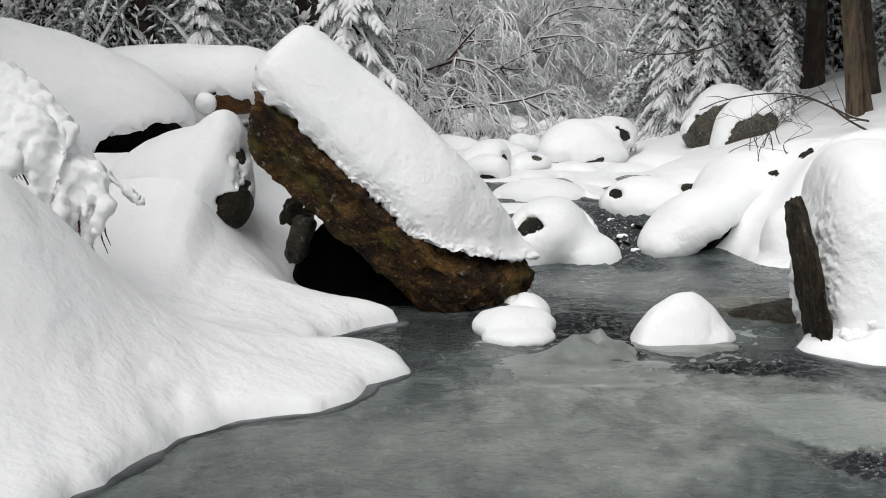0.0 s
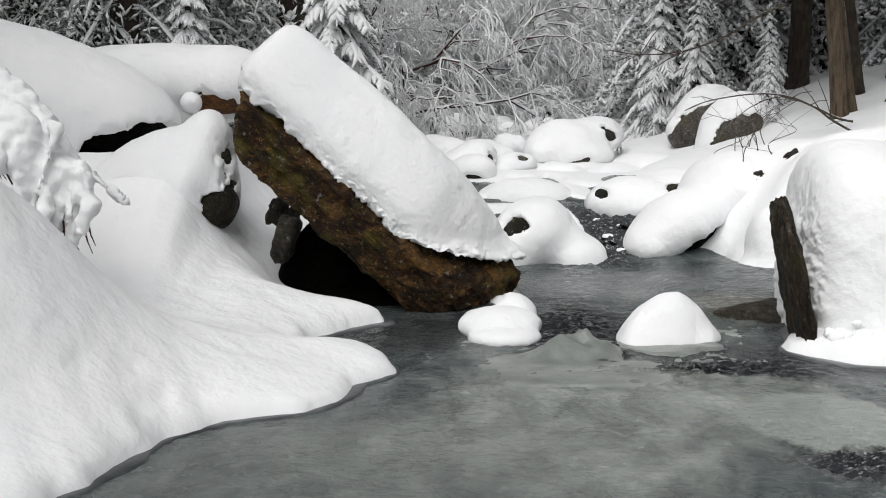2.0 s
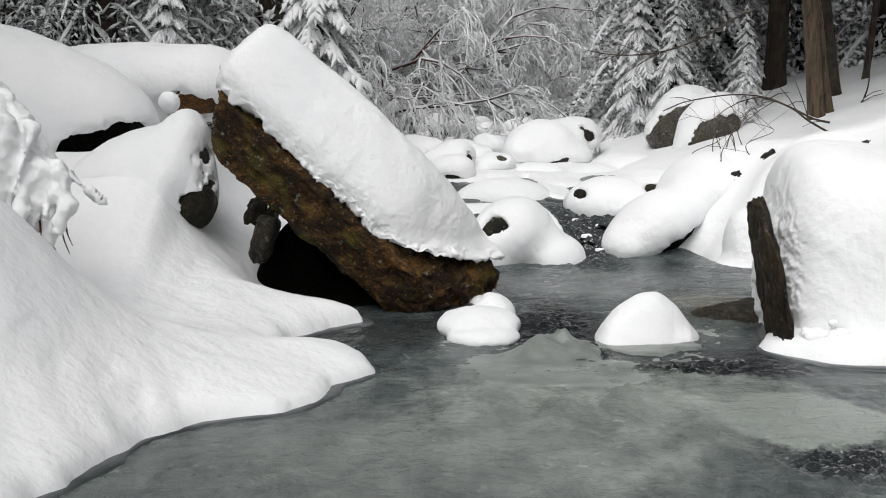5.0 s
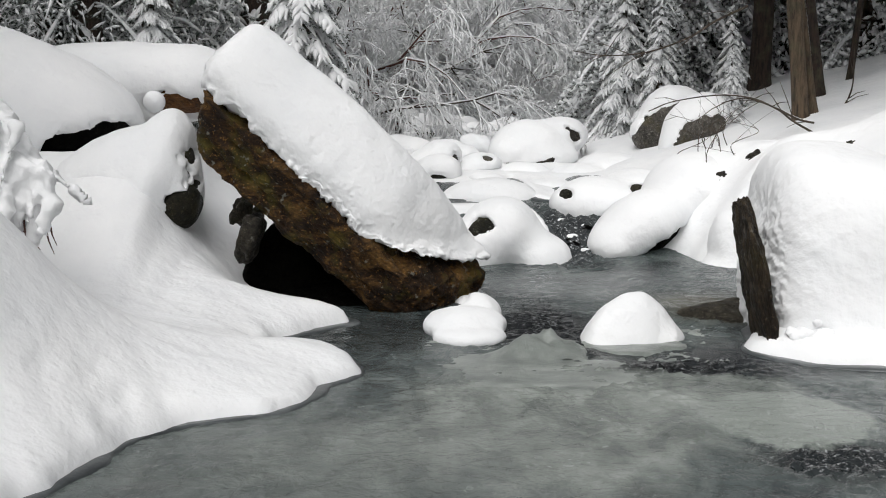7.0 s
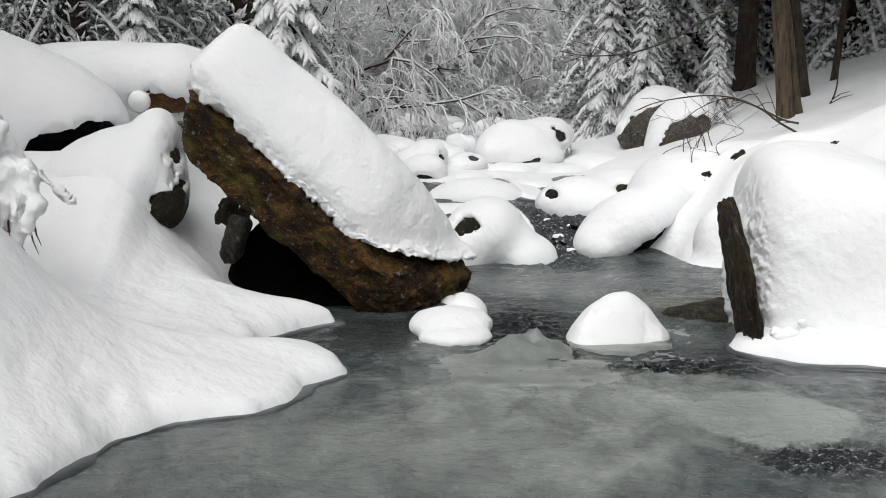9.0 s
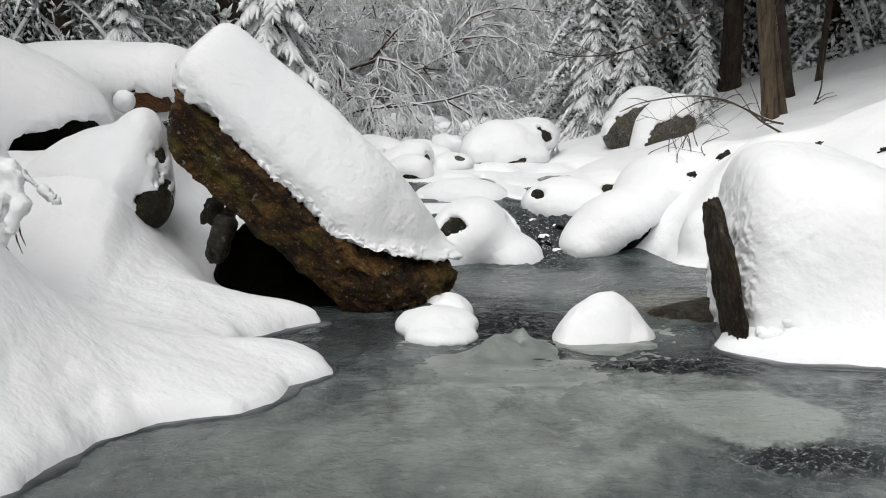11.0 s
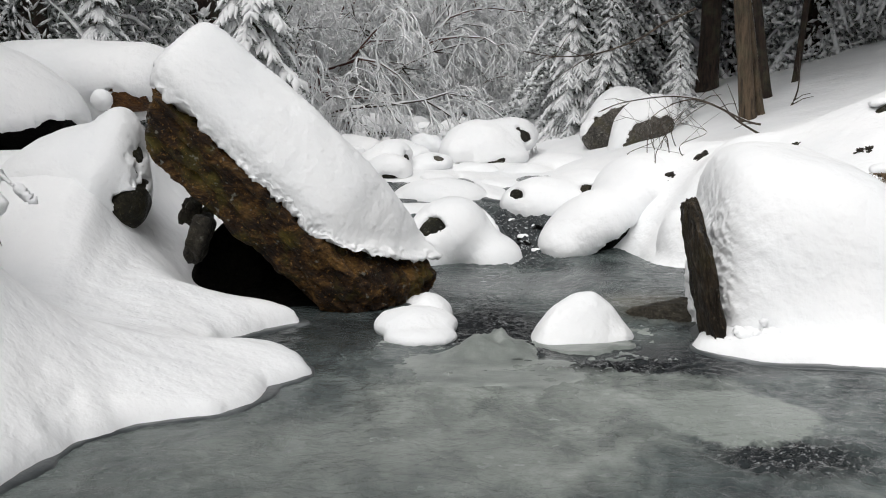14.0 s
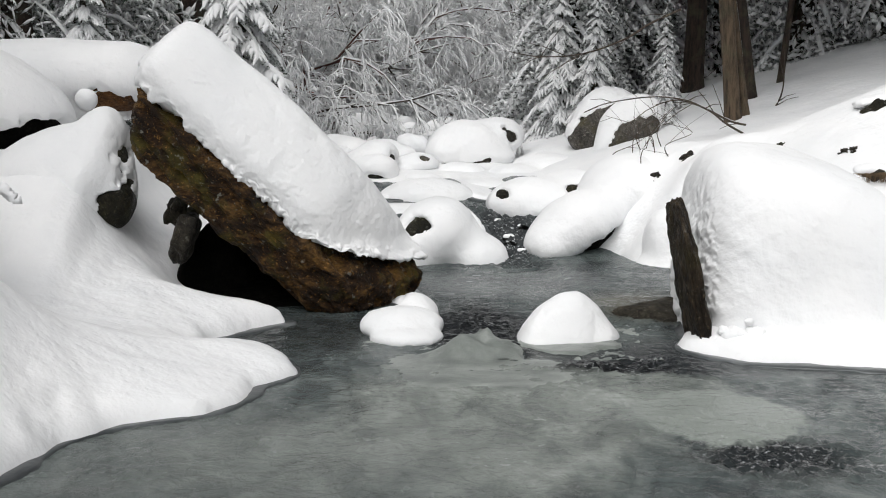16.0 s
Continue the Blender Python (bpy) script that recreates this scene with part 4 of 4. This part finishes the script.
    b = b / np.linalg.norm(b, axis=1)[:, None] * r[:, None] * 0.8
    o = np.stack([c - w, c + w, c + a, c + b, c - a, c - b], 1).reshape(-1, 3)
    tri = np.array([(0, 3, 2), (0, 4, 3), (0, 5, 4), (0, 2, 5), (1, 2, 3), (1, 3, 4), (1, 4, 5), (1, 5, 2)])
    g = (np.arange(len(c))[:, None, None] * 6 + tri[None]).reshape(-1, 3) + len(v)
    snow = mesh_of("bough_snow", np.concatenate([v, o]), f.tolist() + g.tolist(), SNOW_SOFT)
    z = np.linspace(-0.3, H, 8)
    r = np.linspace(0.035 * H, 0.006, 8)
    v, f = tubes([np.stack([0.02 * np.sin(z * 2), 0.02 * np.cos(z * 1.7), z], 1)], [r], 10)
    return mesh_of("trunk", v, f, BARK_DARK), crown, snow


def make_tree(name, meshes, at, label, turn=0.0, scale=1.0, group="", category="tree"):
    t = thing(name, at, label, category, group, turn)
    t.scale = (scale, scale, scale)
    for me in meshes:
        ob = part(me.name.split(".")[0], me, t)
        if ob.name.split(".")[0] != "trunk":
            tagged(ob, kind="stuff")
    return t


def shrub_meshes(seed, height, stems=6, spread=0.9, red=False, load=1.0, forks=(8, 7, 6, 4), sag=0.10):
    """Bare arching stems that fork into fine twigs, with snow or hoar on every one."""
    rng = np.random.RandomState(seed)
    paths, radii, level = [], [], []
    last = len(forks)

    def grow(p, way, length, r, lev):
        n = 5 if lev == 0 else 4 if lev < last - 1 else 2
        pts, w = [p], way.copy()
        for k in range(n):
            w = w + rng.normal(size=3) * 0.2 + [0, 0, -sag - 0.08 * lev]
            w = w / np.linalg.norm(w)
            pts.append(pts[-1] + w * length / n)
        pts = np.array(pts)
        paths.append(pts)
        radii.append(np.linspace(r, r * 0.45, len(pts)))
        level.append(lev)
        if lev < last:
            for _ in range(forks[lev]):
                i = rng.randint(1, n + 1) if lev else rng.randint(2, n + 1)
                d = (pts[i] - pts[i - 1])
                d = d / np.linalg.norm(d) + rng.normal(size=3) * 0.6
                grow(pts[i], d / np.linalg.norm(d), length * rng.uniform(0.3, 0.52), r * 0.5, lev + 1)
    for k in range(stems):
        a = 6.283 * k / stems + rng.uniform(-0.4, 0.4)
        w = np.array([math.cos(a) * spread, math.sin(a) * spread, 1.3])
        grow(np.array([math.cos(a) * 0.12, math.sin(a) * 0.12, -0.1]), w / np.linalg.norm(w), height * rng.uniform(0.7, 1.1), 0.010 * height, 0)
    stout = [k for k in range(len(paths)) if level[k] < last]
    v, f = tubes([paths[k] for k in stout], [radii[k] for k in stout], 3)
    wood = mesh_of("branchwork", v, f, TWIG_RED if red else TWIG)
    sp, sr = [], []
    for p, r, l in zip(paths, radii, level):
        k = rng.uniform(0.008, 0.014) * (1.0 + 0.15 * height) * load
        sp.append(p + np.outer(r, [0, 0, 0.75 if l < 2 else 0.25]))
        sr.append(np.maximum(r * (0.95 if l < 2 else 1.15), k * (1.1, 1.0, 0.8, 0.62, 0.55)[l]) * rng.uniform(0.75, 1.3, len(p)))
    v, f = tubes(sp, sr, 3)
    return wood, mesh_of("twig_snow", v, f, SNOW_SOFT)


def on(x, y, sink=0.0):
    return (x, y, float(ground_height(np.array([x]), np.array([y]))[0]) - sink)


BIG = [conifer_meshes(s, 8.0, 1.7, 0.2, 0.9, 0.9, 9, 0.55, 3.6) for s in (1, 2)]
DARK = [conifer_meshes(s, 8.0, 1.9, 0.3, 0.9, 0.7, 4, 0.5, 4.5) for s in (3,)]
YOUNG = [conifer_meshes(s, 3.2, 0.75, 0.15, 0.97, 0.95, 6, 1.0, 99.0, True) for s in (5, 6)]
LEFT = [conifer_meshes(s, 8.0, 1.7, 0.2, 0.75, 0.85, 10, 0.34, 3.2) for s in (14, 15)]
UNSEEN_SPRUCE = conifer_meshes(9, 9.0, 2.2, 0.5, 0.5, 0.6, 1, 0.35)
SPRUCE = "snow-laden spruces"
L_BIG, L_DARK, L_YOUNG = "tall spruce with drooping snow-laden boughs", "dark spruce with a light dusting of snow", "young spruce heavily loaded with snow"
for x, y, k, turn, sc in ((-5.0, 12.6, 1, 0, 0.9), (-4.2, 12.2, 0, 80, 0.8), (-3.3, 13.2, 1, 200, 0.9), (-6.3, 14.5, 0, 20, 1.1), (-2.3, 14.0, 0, 30, 0.9), (-4.6, 15.5, 1, 120, 1.2), (-3.7, 12.0, 1, 300, 0.75)):
    make_tree("spruce", LEFT[k], on(x, y, 0.1), L_DARK, turn, sc, SPRUCE)
for x, y, k, turn, sc in ((2.6, 16.6, 0, 10, 0.75), (3.3, 17.6, 1, 140, 0.9), (4.1, 18.6, 0, 250, 1.0),
                          (7.2, 20.0, 0, 300, 1.0), (5.4, 20.5, 1, 60, 1.1), (8.8, 21.5, 0, 30, 1.2), (6.3, 17.6, 1, 200, 0.85), (7.6, 17.2, 0, 110, 0.9), (5.5, 18.8, 0, 330, 0.95)):
    make_tree("spruce", BIG[k], on(x, y, 0.1), L_BIG, turn, sc, SPRUCE)
for x, y, turn, sc in ((1.0, 30, 0, 1.0), (2.2, 34, 60, 1.3), (-1.5, 33, 90, 1.4), (4.5, 31, 10, 1.3), (7, 33, 200, 1.4),
                       (-4.5, 30, 70, 1.4), (-7.5, 27, 10, 1.4), (0.2, 40, 33, 1.6), (3.2, 42, 77, 1.6), (-3.2, 41, 140, 1.6), (7.5, 42, 9, 1.7), (-8, 38, 222, 1.6), (11, 36, 31, 1.6), (-12, 32, 5, 1.6), (13, 28, 60, 1.5), (6.6, 25, 99, 1.2)):
    make_tree("spruce", DARK[0], on(x, y, 0.1), L_DARK, turn, sc, SPRUCE)
for x, y, k, turn, sc in ((-1.28, 10.3, 0, 0, 1.0), (-2.98, 11.7, 1, 70, 0.75), (2.35, 15.8, 1, 40, 0.75), (2.75, 15.3, 0, 200, 0.6), (3.65, 15.2, 1, 90, 0.45), (3.35, 13.9, 0, 20, 0.3)):
    make_tree("spruce", YOUNG[k], on(x, y, 0.05), L_YOUNG, turn, sc, SPRUCE)

SHRUBS = [shrub_meshes(s, 2.2, 6, 0.9, s == 33, 1.0, (8, 7, 6, 3)) for s in (31, 32, 33)]
LOW = [shrub_meshes(s, 1.3, 8, 1.3, False, 1.6, (7, 6, 6), 0.16) for s in (35, 36)]
FROST = [shrub_meshes(s, 3.4, 7, 1.0, s == 38, 0.8, (9, 7, 7, 4), 0.14) for s in (37, 38)]
THICKET = "snow-covered leafless shrubs"
L_SHRUB, L_FROST = "leafless shrub with snow on every twig", "tall leafless shrub arching under snow and hoar frost"
rng = random.Random(9)
for k in range(36):
    if k < 9:
        x, y, sc = rng.uniform(-2.6, 0.4), rng.uniform(18.5, 24), rng.uniform(0.9, 1.5)
    elif k < 17:
        x, y, sc = rng.uniform(0.2, 3.2), rng.uniform(22, 29), rng.uniform(0.6, 1.3)
    elif k < 31:
        x, y, sc = rng.uniform(-1.2, 2.6), rng.uniform(17.8, 21), rng.uniform(0.5, 0.8)
    else:
        x, y, sc = rng.uniform(-4, 5), rng.uniform(27, 34), rng.uniform(1.4, 1.9)
    make_tree("shrub", LOW[k % 2] if 17 <= k < 31 else SHRUBS[k % 3], on(x, y, 0.05), L_SHRUB, rng.uniform(0, 360), sc, THICKET, "shrub")
for k, (x, y, sc) in enumerate(((-1.7, 17.2, 0.9), (-0.9, 18.0, 1.0), (-0.35, 19.2, 0.95), (-2.4, 19.5, 1.1), (0.6, 21.5, 0.8), (2.0, 20.5, 0.62), (1.5, 23.0, 0.9), (2.9, 23.5, 1.0))):
    make_tree("shrub", FROST[k % 2], on(x, y, 0.05), L_FROST, 75 * k + 20, sc, THICKET, "shrub")


HIGH = conifer_meshes(12, 10.0, 2.1, 4.2, 0.6, 0.5, 2)


def bole(at, top, r0, r1, mat, label, category="tree", crown=True):
    """A bare tree trunk with a flared foot, from its foot to a point above the picture."""
    t = thing("tree", on(at[0], at[1], 0.12), label, category)
    k = np.linspace(0, 1, 14)
    p = np.outer(k, top) + np.stack([0.02 * np.sin(k * 9), 0.02 * np.cos(k * 7), 0 * k], 1) * k[:, None]
    p[:, 2] -= 0.15 * (1 - k)
    r = (r0 + (r1 - r0) * k) * (1 + 0.4 * np.exp(-k * np.linalg.norm(top) / 0.15))
    v, f = tubes([p], [r], 18)
    v = v + 0.06 * r0 * np.stack([fbm(v * [1, 1, 0.3], 9, 3, 2), fbm(v * [1, 1, 0.3], 9, 3, 3), 0 * v[:, 0]], 1)
    part("trunk", mesh_of("trunk", v, f, mat), t)
    # Crown out of view above, widened to cast more shade on the bank.
    if crown:
        for me in HIGH[1:]:
            ob = tagged(part(me.name.split(".")[0], me, t), kind="stuff")
            ob.location, ob.scale = (top[0], top[1], 0), (1.35, 1.35, 1.0)
    return t


bole((4.5, 17.0, 1.4), (0.1, 0, 6), 0.155, 0.12, BARK_DARK, "thick dark-barked spruce trunk standing in snow")
bole((3.95, 13.0, 1.12), (-0.55, 0, 5), 0.09, 0.072, BARK_BROWN, "brown-barked twin trunk leaning over the snow bank")
bole((4.12, 13.1, 1.14), (-0.80, 0.1, 5), 0.06, 0.045, BARK_BROWN, "slimmer brown-barked trunk of a twin pair")
bole((4.55, 14.2, 1.35), (-0.8, 0, 5), 0.06, 0.045, BARK_DARK, "slender dark bare trunk beside the twin trunks")
bole((5.1, 15.0, 1.32), (0.5, 0, 5), 0.045, 0.03, BARK_DARK, "thin dark sapling stem in the snow")
bole((8.2, 20.0, 2.1), (0.8, 0, 5), 0.14, 0.11, BARK_DARK, "dark leaning trunk high on the snow bank")
bole((7.8, 18.0, 1.78), (0.9, 0, 5), 0.11, 0.09, BARK_DARK, "dark leaning trunk on the snow bank")
# The next two stand out of view; their crowns are added to shade the slope.
bole((5.9, 9.3, 1.2), (0.1, 0, 6), 0.14, 0.11, BARK_DARK, "unseen spruce added beside the bank to shade it")
bole((6.6, 12.4, 1.2), (0.1, 0, 6), 0.14, 0.11, BARK_DARK, "unseen spruce added beside the bank to shade it")
bole((4.5, 19.0, 1.5), (0.05, 0, 6), 0.06, 0.05, BARK_DARK, "slender dark trunk among the spruces")

# unseen spruces added behind the camera and at its sides to block low light
rng = random.Random(21)
for k in range(12):
    side = -1 if k % 2 else 1
    x, y = side * rng.uniform(6.0, 9), rng.uniform(-10, 2)
    make_tree("spruce", UNSEEN_SPRUCE, on(x, y, 0.1), L_DARK, rng.uniform(0, 360), rng.uniform(1.3, 1.7), SPRUCE)
# More out-of-view spruces, placed only to shade the two banks.
for x, y, sc in ((-6.6, 7.0, 1.7), (-6.2, 4.2, 1.7), (-6.6, 10.0, 1.6), (9.0, 10.5, 1.5), (7.6, 7.4, 1.6)):
    make_tree("spruce", UNSEEN_SPRUCE, on(x, y, 0.1), L_DARK, rng.uniform(0, 360), sc, SPRUCE)


# ---- a drooping bush on the near bank, bent down by its snow ----
def bent_bush(at):
    b = thing("bush", at, "bush bent to the ground under heavy snow", "bush")
    ridge = rounded([(-3.2, 6.15), (-2.85, 6.1), (-2.55, 6.02), (-2.33, 5.95), (-2.16, 5.9)], 6)
    high = np.interp(ridge[:, 0], [-3.2, -2.85, -2.55, -2.33, -2.16], [1.56, 1.53, 1.44, 1.28, 1.08])
    wide = np.interp(ridge[:, 0], [-3.2, -2.55, -2.16], [0.22, 0.15, 0.07])
    limbs = [limb(np.column_stack([ridge, high, wide])[::3]),
             limb([(-2.32, 6.2, 1.36, 0.035), (-2.2, 6.2, 1.24, 0.022), (-2.13, 6.2, 1.14, 0.022), (-2.07, 6.2, 1.10, 0.012)]),
             limb([(-2.2, 6.0, 1.12, 0.035), (-2.04, 6.0, 1.02, 0.013), (-1.9, 6.0, 0.90, 0.012)])]
    rng = np.random.RandomState(18)
    for k in range(30):
        f = k / 29
        a = int(round(f * (len(ridge) - 1)))
        top = np.array([ridge[a, 0], ridge[a, 1], high[a]]) + rng.uniform(-0.02, 0.02, 3)
        end = np.array([-2.85, 5.42, 0.82]) * (1 - f) + np.array([-2.07, 5.84, 0.64]) * f + [rng.uniform(-0.03, 0.03), rng.uniform(-0.12, 0.08), rng.choice([-0.05, 0.05, 0.16, 0.30]) * rng.uniform(0.6, 1.2)]
        r = rng.uniform(0.018, 0.042)
        knee = top * 0.62 + end * 0.38 + [0.09 + rng.uniform(-0.05, 0.05), -0.05 + rng.uniform(-0.05, 0.05), 0.14 - 0.05 * f + rng.uniform(-0.05, 0.05)]
        low = top * 0.25 + end * 0.75 + [0.05 + rng.uniform(-0.06, 0.06), -0.02 + rng.uniform(-0.04, 0.04), 0.10 + rng.uniform(-0.06, 0.04)]
        limbs.append(limb([(*top, r * 1.6), (*knee, r * 1.5), (*low, r * rng.uniform(0.8, 1.2)), (*end, r * 0.25)]))
    v, q = skin(blend(limbs, 0.035), 0.016)
    n = normals(v, q)
    v = v + n * (0.026 * fbm(v, 7, 4, 61, 0.7) + 0.006 * fbm(v, 22, 3, 62, 0.6))[:, None]
    part("snow_load", mesh_of("snow_load", v - np.array(at), q, SNOW), b, "heavy lumpy snow hanging in fingers")
    tw, tr = [], []
    for k in range(40):
        x = rng.uniform(-2.62, -2.08)
        p = np.array([x, 5.92 + rng.uniform(-0.12, 0.12), 1.05 - 0.9 * (x + 2.5) + rng.uniform(-0.2, 0.1)])
        w = np.array([rng.uniform(0.0, 0.10), rng.uniform(-0.08, 0.02), -0.22 * rng.uniform(0.4, 1.2)])
        tw.append(np.array([p, p + w * 0.5 + rng.normal(size=3) * 0.01, p + w]) - np.array(at))
        tr.append(np.array([0.006, 0.004, 0.002]))
    v, f = tubes(tw, tr, 5)
    tagged(part("branchwork", mesh_of("branchwork", v, f, TWIG_RED), b), kind="stuff")


bent_bush((-2.55, 6.25, 0.78))


# ---- bare branches on the right bank ----
def branch(at, pts, r0, r1, label, mat=None, snow=True, name="branch", category="branch", side=0, seed=1):
    b = thing(name, at, label, category)
    p = rounded([tuple(q[:2]) for q in pts], 8)
    z = rounded([(q[2], 0) for q in pts], 8)[:, 0]
    p = np.stack([p[:, 0], p[:, 1], z], 1)
    rng = np.random.RandomState(seed)
    r = np.linspace(r0, r1, len(p))
    v, f = tubes([p], [r], 6)
    part("stem", mesh_of("stem", v, f, mat or TWIG), b)
    if snow:
        v, f = tubes([p + np.outer(r, [0, 0, 0.7])], [r * 0.6], 5)
        part("snow_strip", mesh_of("snow_strip", v, f, SNOW_SOFT), b)
    for k in range(side):
        i = rng.randint(3, len(p) - 1)
        d = p[i] - p[i - 1]
        d = d / np.linalg.norm(d) + rng.normal(size=3) * [0.7, 0.5, 0.7]
        d = d / np.linalg.norm(d) * rng.uniform(0.2, 0.55)
        v, f = tubes([np.array([p[i], p[i] + d * 0.5 + [0, 0, 0.02], p[i] + d])], [np.linspace(r1, r1 * 0.5, 3)], 5)
        part("side_twig", mesh_of("side_twig", v, f, mat or TWIG), b)
    return b


branch((3.03, 12, 2.29), [(0, 0, 0), (-0.32, 0, -0.15), (-0.6, 0, -0.32), (-1.0, 0.1, -0.46), (-1.42, 0.2, -0.49), (-1.75, 0.2, -0.44)], 0.014, 0.005, "long thin bare branch arching over the stream", snow=False, side=9, seed=3)
branch((3.9, 12.2, 1.12), [(-0.08, 0, -0.02), (-0.25, 0, 0.02), (-0.5, 0, 0.14), (-0.75, 0, 0.24), (-1.1, 0, 0.27), (-1.55, 0.1, 0.20), (-1.8, 0.1, 0.1)], 0.014, 0.005, "fallen bare branch lying across the snow bank", side=6, seed=5)
branch((3.8, 12.0, 0.98), [(0.0, 0, 0.0), (-0.25, 0, 0.14), (-0.45, 0, 0.28), (-0.75, 0, 0.38), (-1.0, 0, 0.33)], 0.014, 0.006, "bent bare twig over the snow bank", snow=False, side=5, seed=6)
branch((4.35, 13.2, 1.15), [(0, 0, 0), (0.12, 0, 0.12), (0.2, 0, 0.35), (0.2, 0, 0.75)], 0.014, 0.006, "thin upright sapling beside the trunks", snow=False, side=3, seed=7)
rng = random.Random(3)
for k in range(9):
    x, y = rng.uniform(2.15, 2.6), rng.uniform(10.2, 10.8)
    h = rng.uniform(0.3, 0.55)
    branch(on(x, y, 0.05), [(0, 0, 0), (rng.uniform(-0.08, 0.05), 0, h * 0.4), (rng.uniform(-0.25, 0.2), 0, h * 0.75), (rng.uniform(-0.3, 0.25), 0, h)], 0.005, 0.002, "thin bare twig sticking out of the snow", snow=k % 2 == 0, name="twig", category="twig", side=3, seed=20 + k)


# ---- small things on the right bank ----
snowy(on(3.80, 8.85, 0.05), "dark green-grey stone breaking through the snow", [((0.02, 0.10, 0.09), (0.17, 0.14, 0.045), (0, -12, 0))], [((0, 0, 0.02), (0.15, 0.11, 0.09), (0, -15, 0))], mat=ROCK_MOSSY)
snowy(on(2.65, 10.09, 0.03), "dark stone in a hollow of the snow", [], [((0, 0, 0), (0.09, 0.08, 0.07), (0, -25, 0))])
snowy(on(2.39, 10.1, 0.03), "dark stone in a hollow of the snow", [], [((0, 0, 0), (0.06, 0.06, 0.05), O)])
for x, y in ((3.18, 9.15), (3.37, 8.36), (3.42, 8.3)):
    snowy(on(x, y, 0.01), "small dark pebble on the snow bank", [], [((0, 0, 0), (0.03, 0.03, 0.022), O)], name="pebble")
snowy(on(3.40, 7.86, 0.05), "dark stone under a tuft of dry grass", [((0.02, 0.1, 0.07), (0.14, 0.1, 0.05), O)], [((0, 0, 0), (0.11, 0.1, 0.09), O)])


def grass_tuft(at, seed, label):
    rng = np.random.RandomState(seed)
    b = thing("grass_tuft", at, label, "grass")
    ps, rs = [], []
    for k in range(60):
        a, l = rng.uniform(3.4, 6.0), rng.uniform(0.05, 0.13)
        t = np.linspace(0, 1, 4)
        x = rng.normal(size=2) * [0.05, 0.02]
        ps.append(np.stack([x[0] + l * t * math.cos(a), x[1] + l * t * math.sin(a), 0.05 * np.sin(t * 2.6) - 0.07 * t], 1))
        rs.append(np.linspace(0.003, 0.001, 4))
    v, f = tubes(ps, rs, 3)
    tagged(part("grass", mesh_of("grass", v, f, GRASS_DRY), b), kind="stuff")


for k, (x, y) in enumerate(((3.34, 7.80), (3.42, 7.76))):
    grass_tuft(on(x, y, -0.04), 70 + k, "tuft of dry brown grass poking through snow")

# ---- snowy logs jammed across the far stream ----
for k, (x, y, z, dx, dz) in enumerate(((1.15, 26, 1.75, 0.9, 0.25), (1.5, 26.5, 1.55, -0.8, 0.2), (1.0, 25.5, 1.45, 1.0, -0.15), (1.9, 27, 1.9, -0.7, 0.35), (0.3, 24, 1.35, 0.9, 0.1), (1.7, 24.5, 1.3, -1.0, 0.12))):
    branch((x, y, z - 0.25), [(-dx * 0.5, 0, -dz * 0.5), (0, 0.1, 0.03), (dx * 0.5, 0.2, dz * 0.5)], 0.07, 0.045, "fallen log jammed across the stream under snow", BARK_DARK, True, "log", "log", 3, 40 + k)
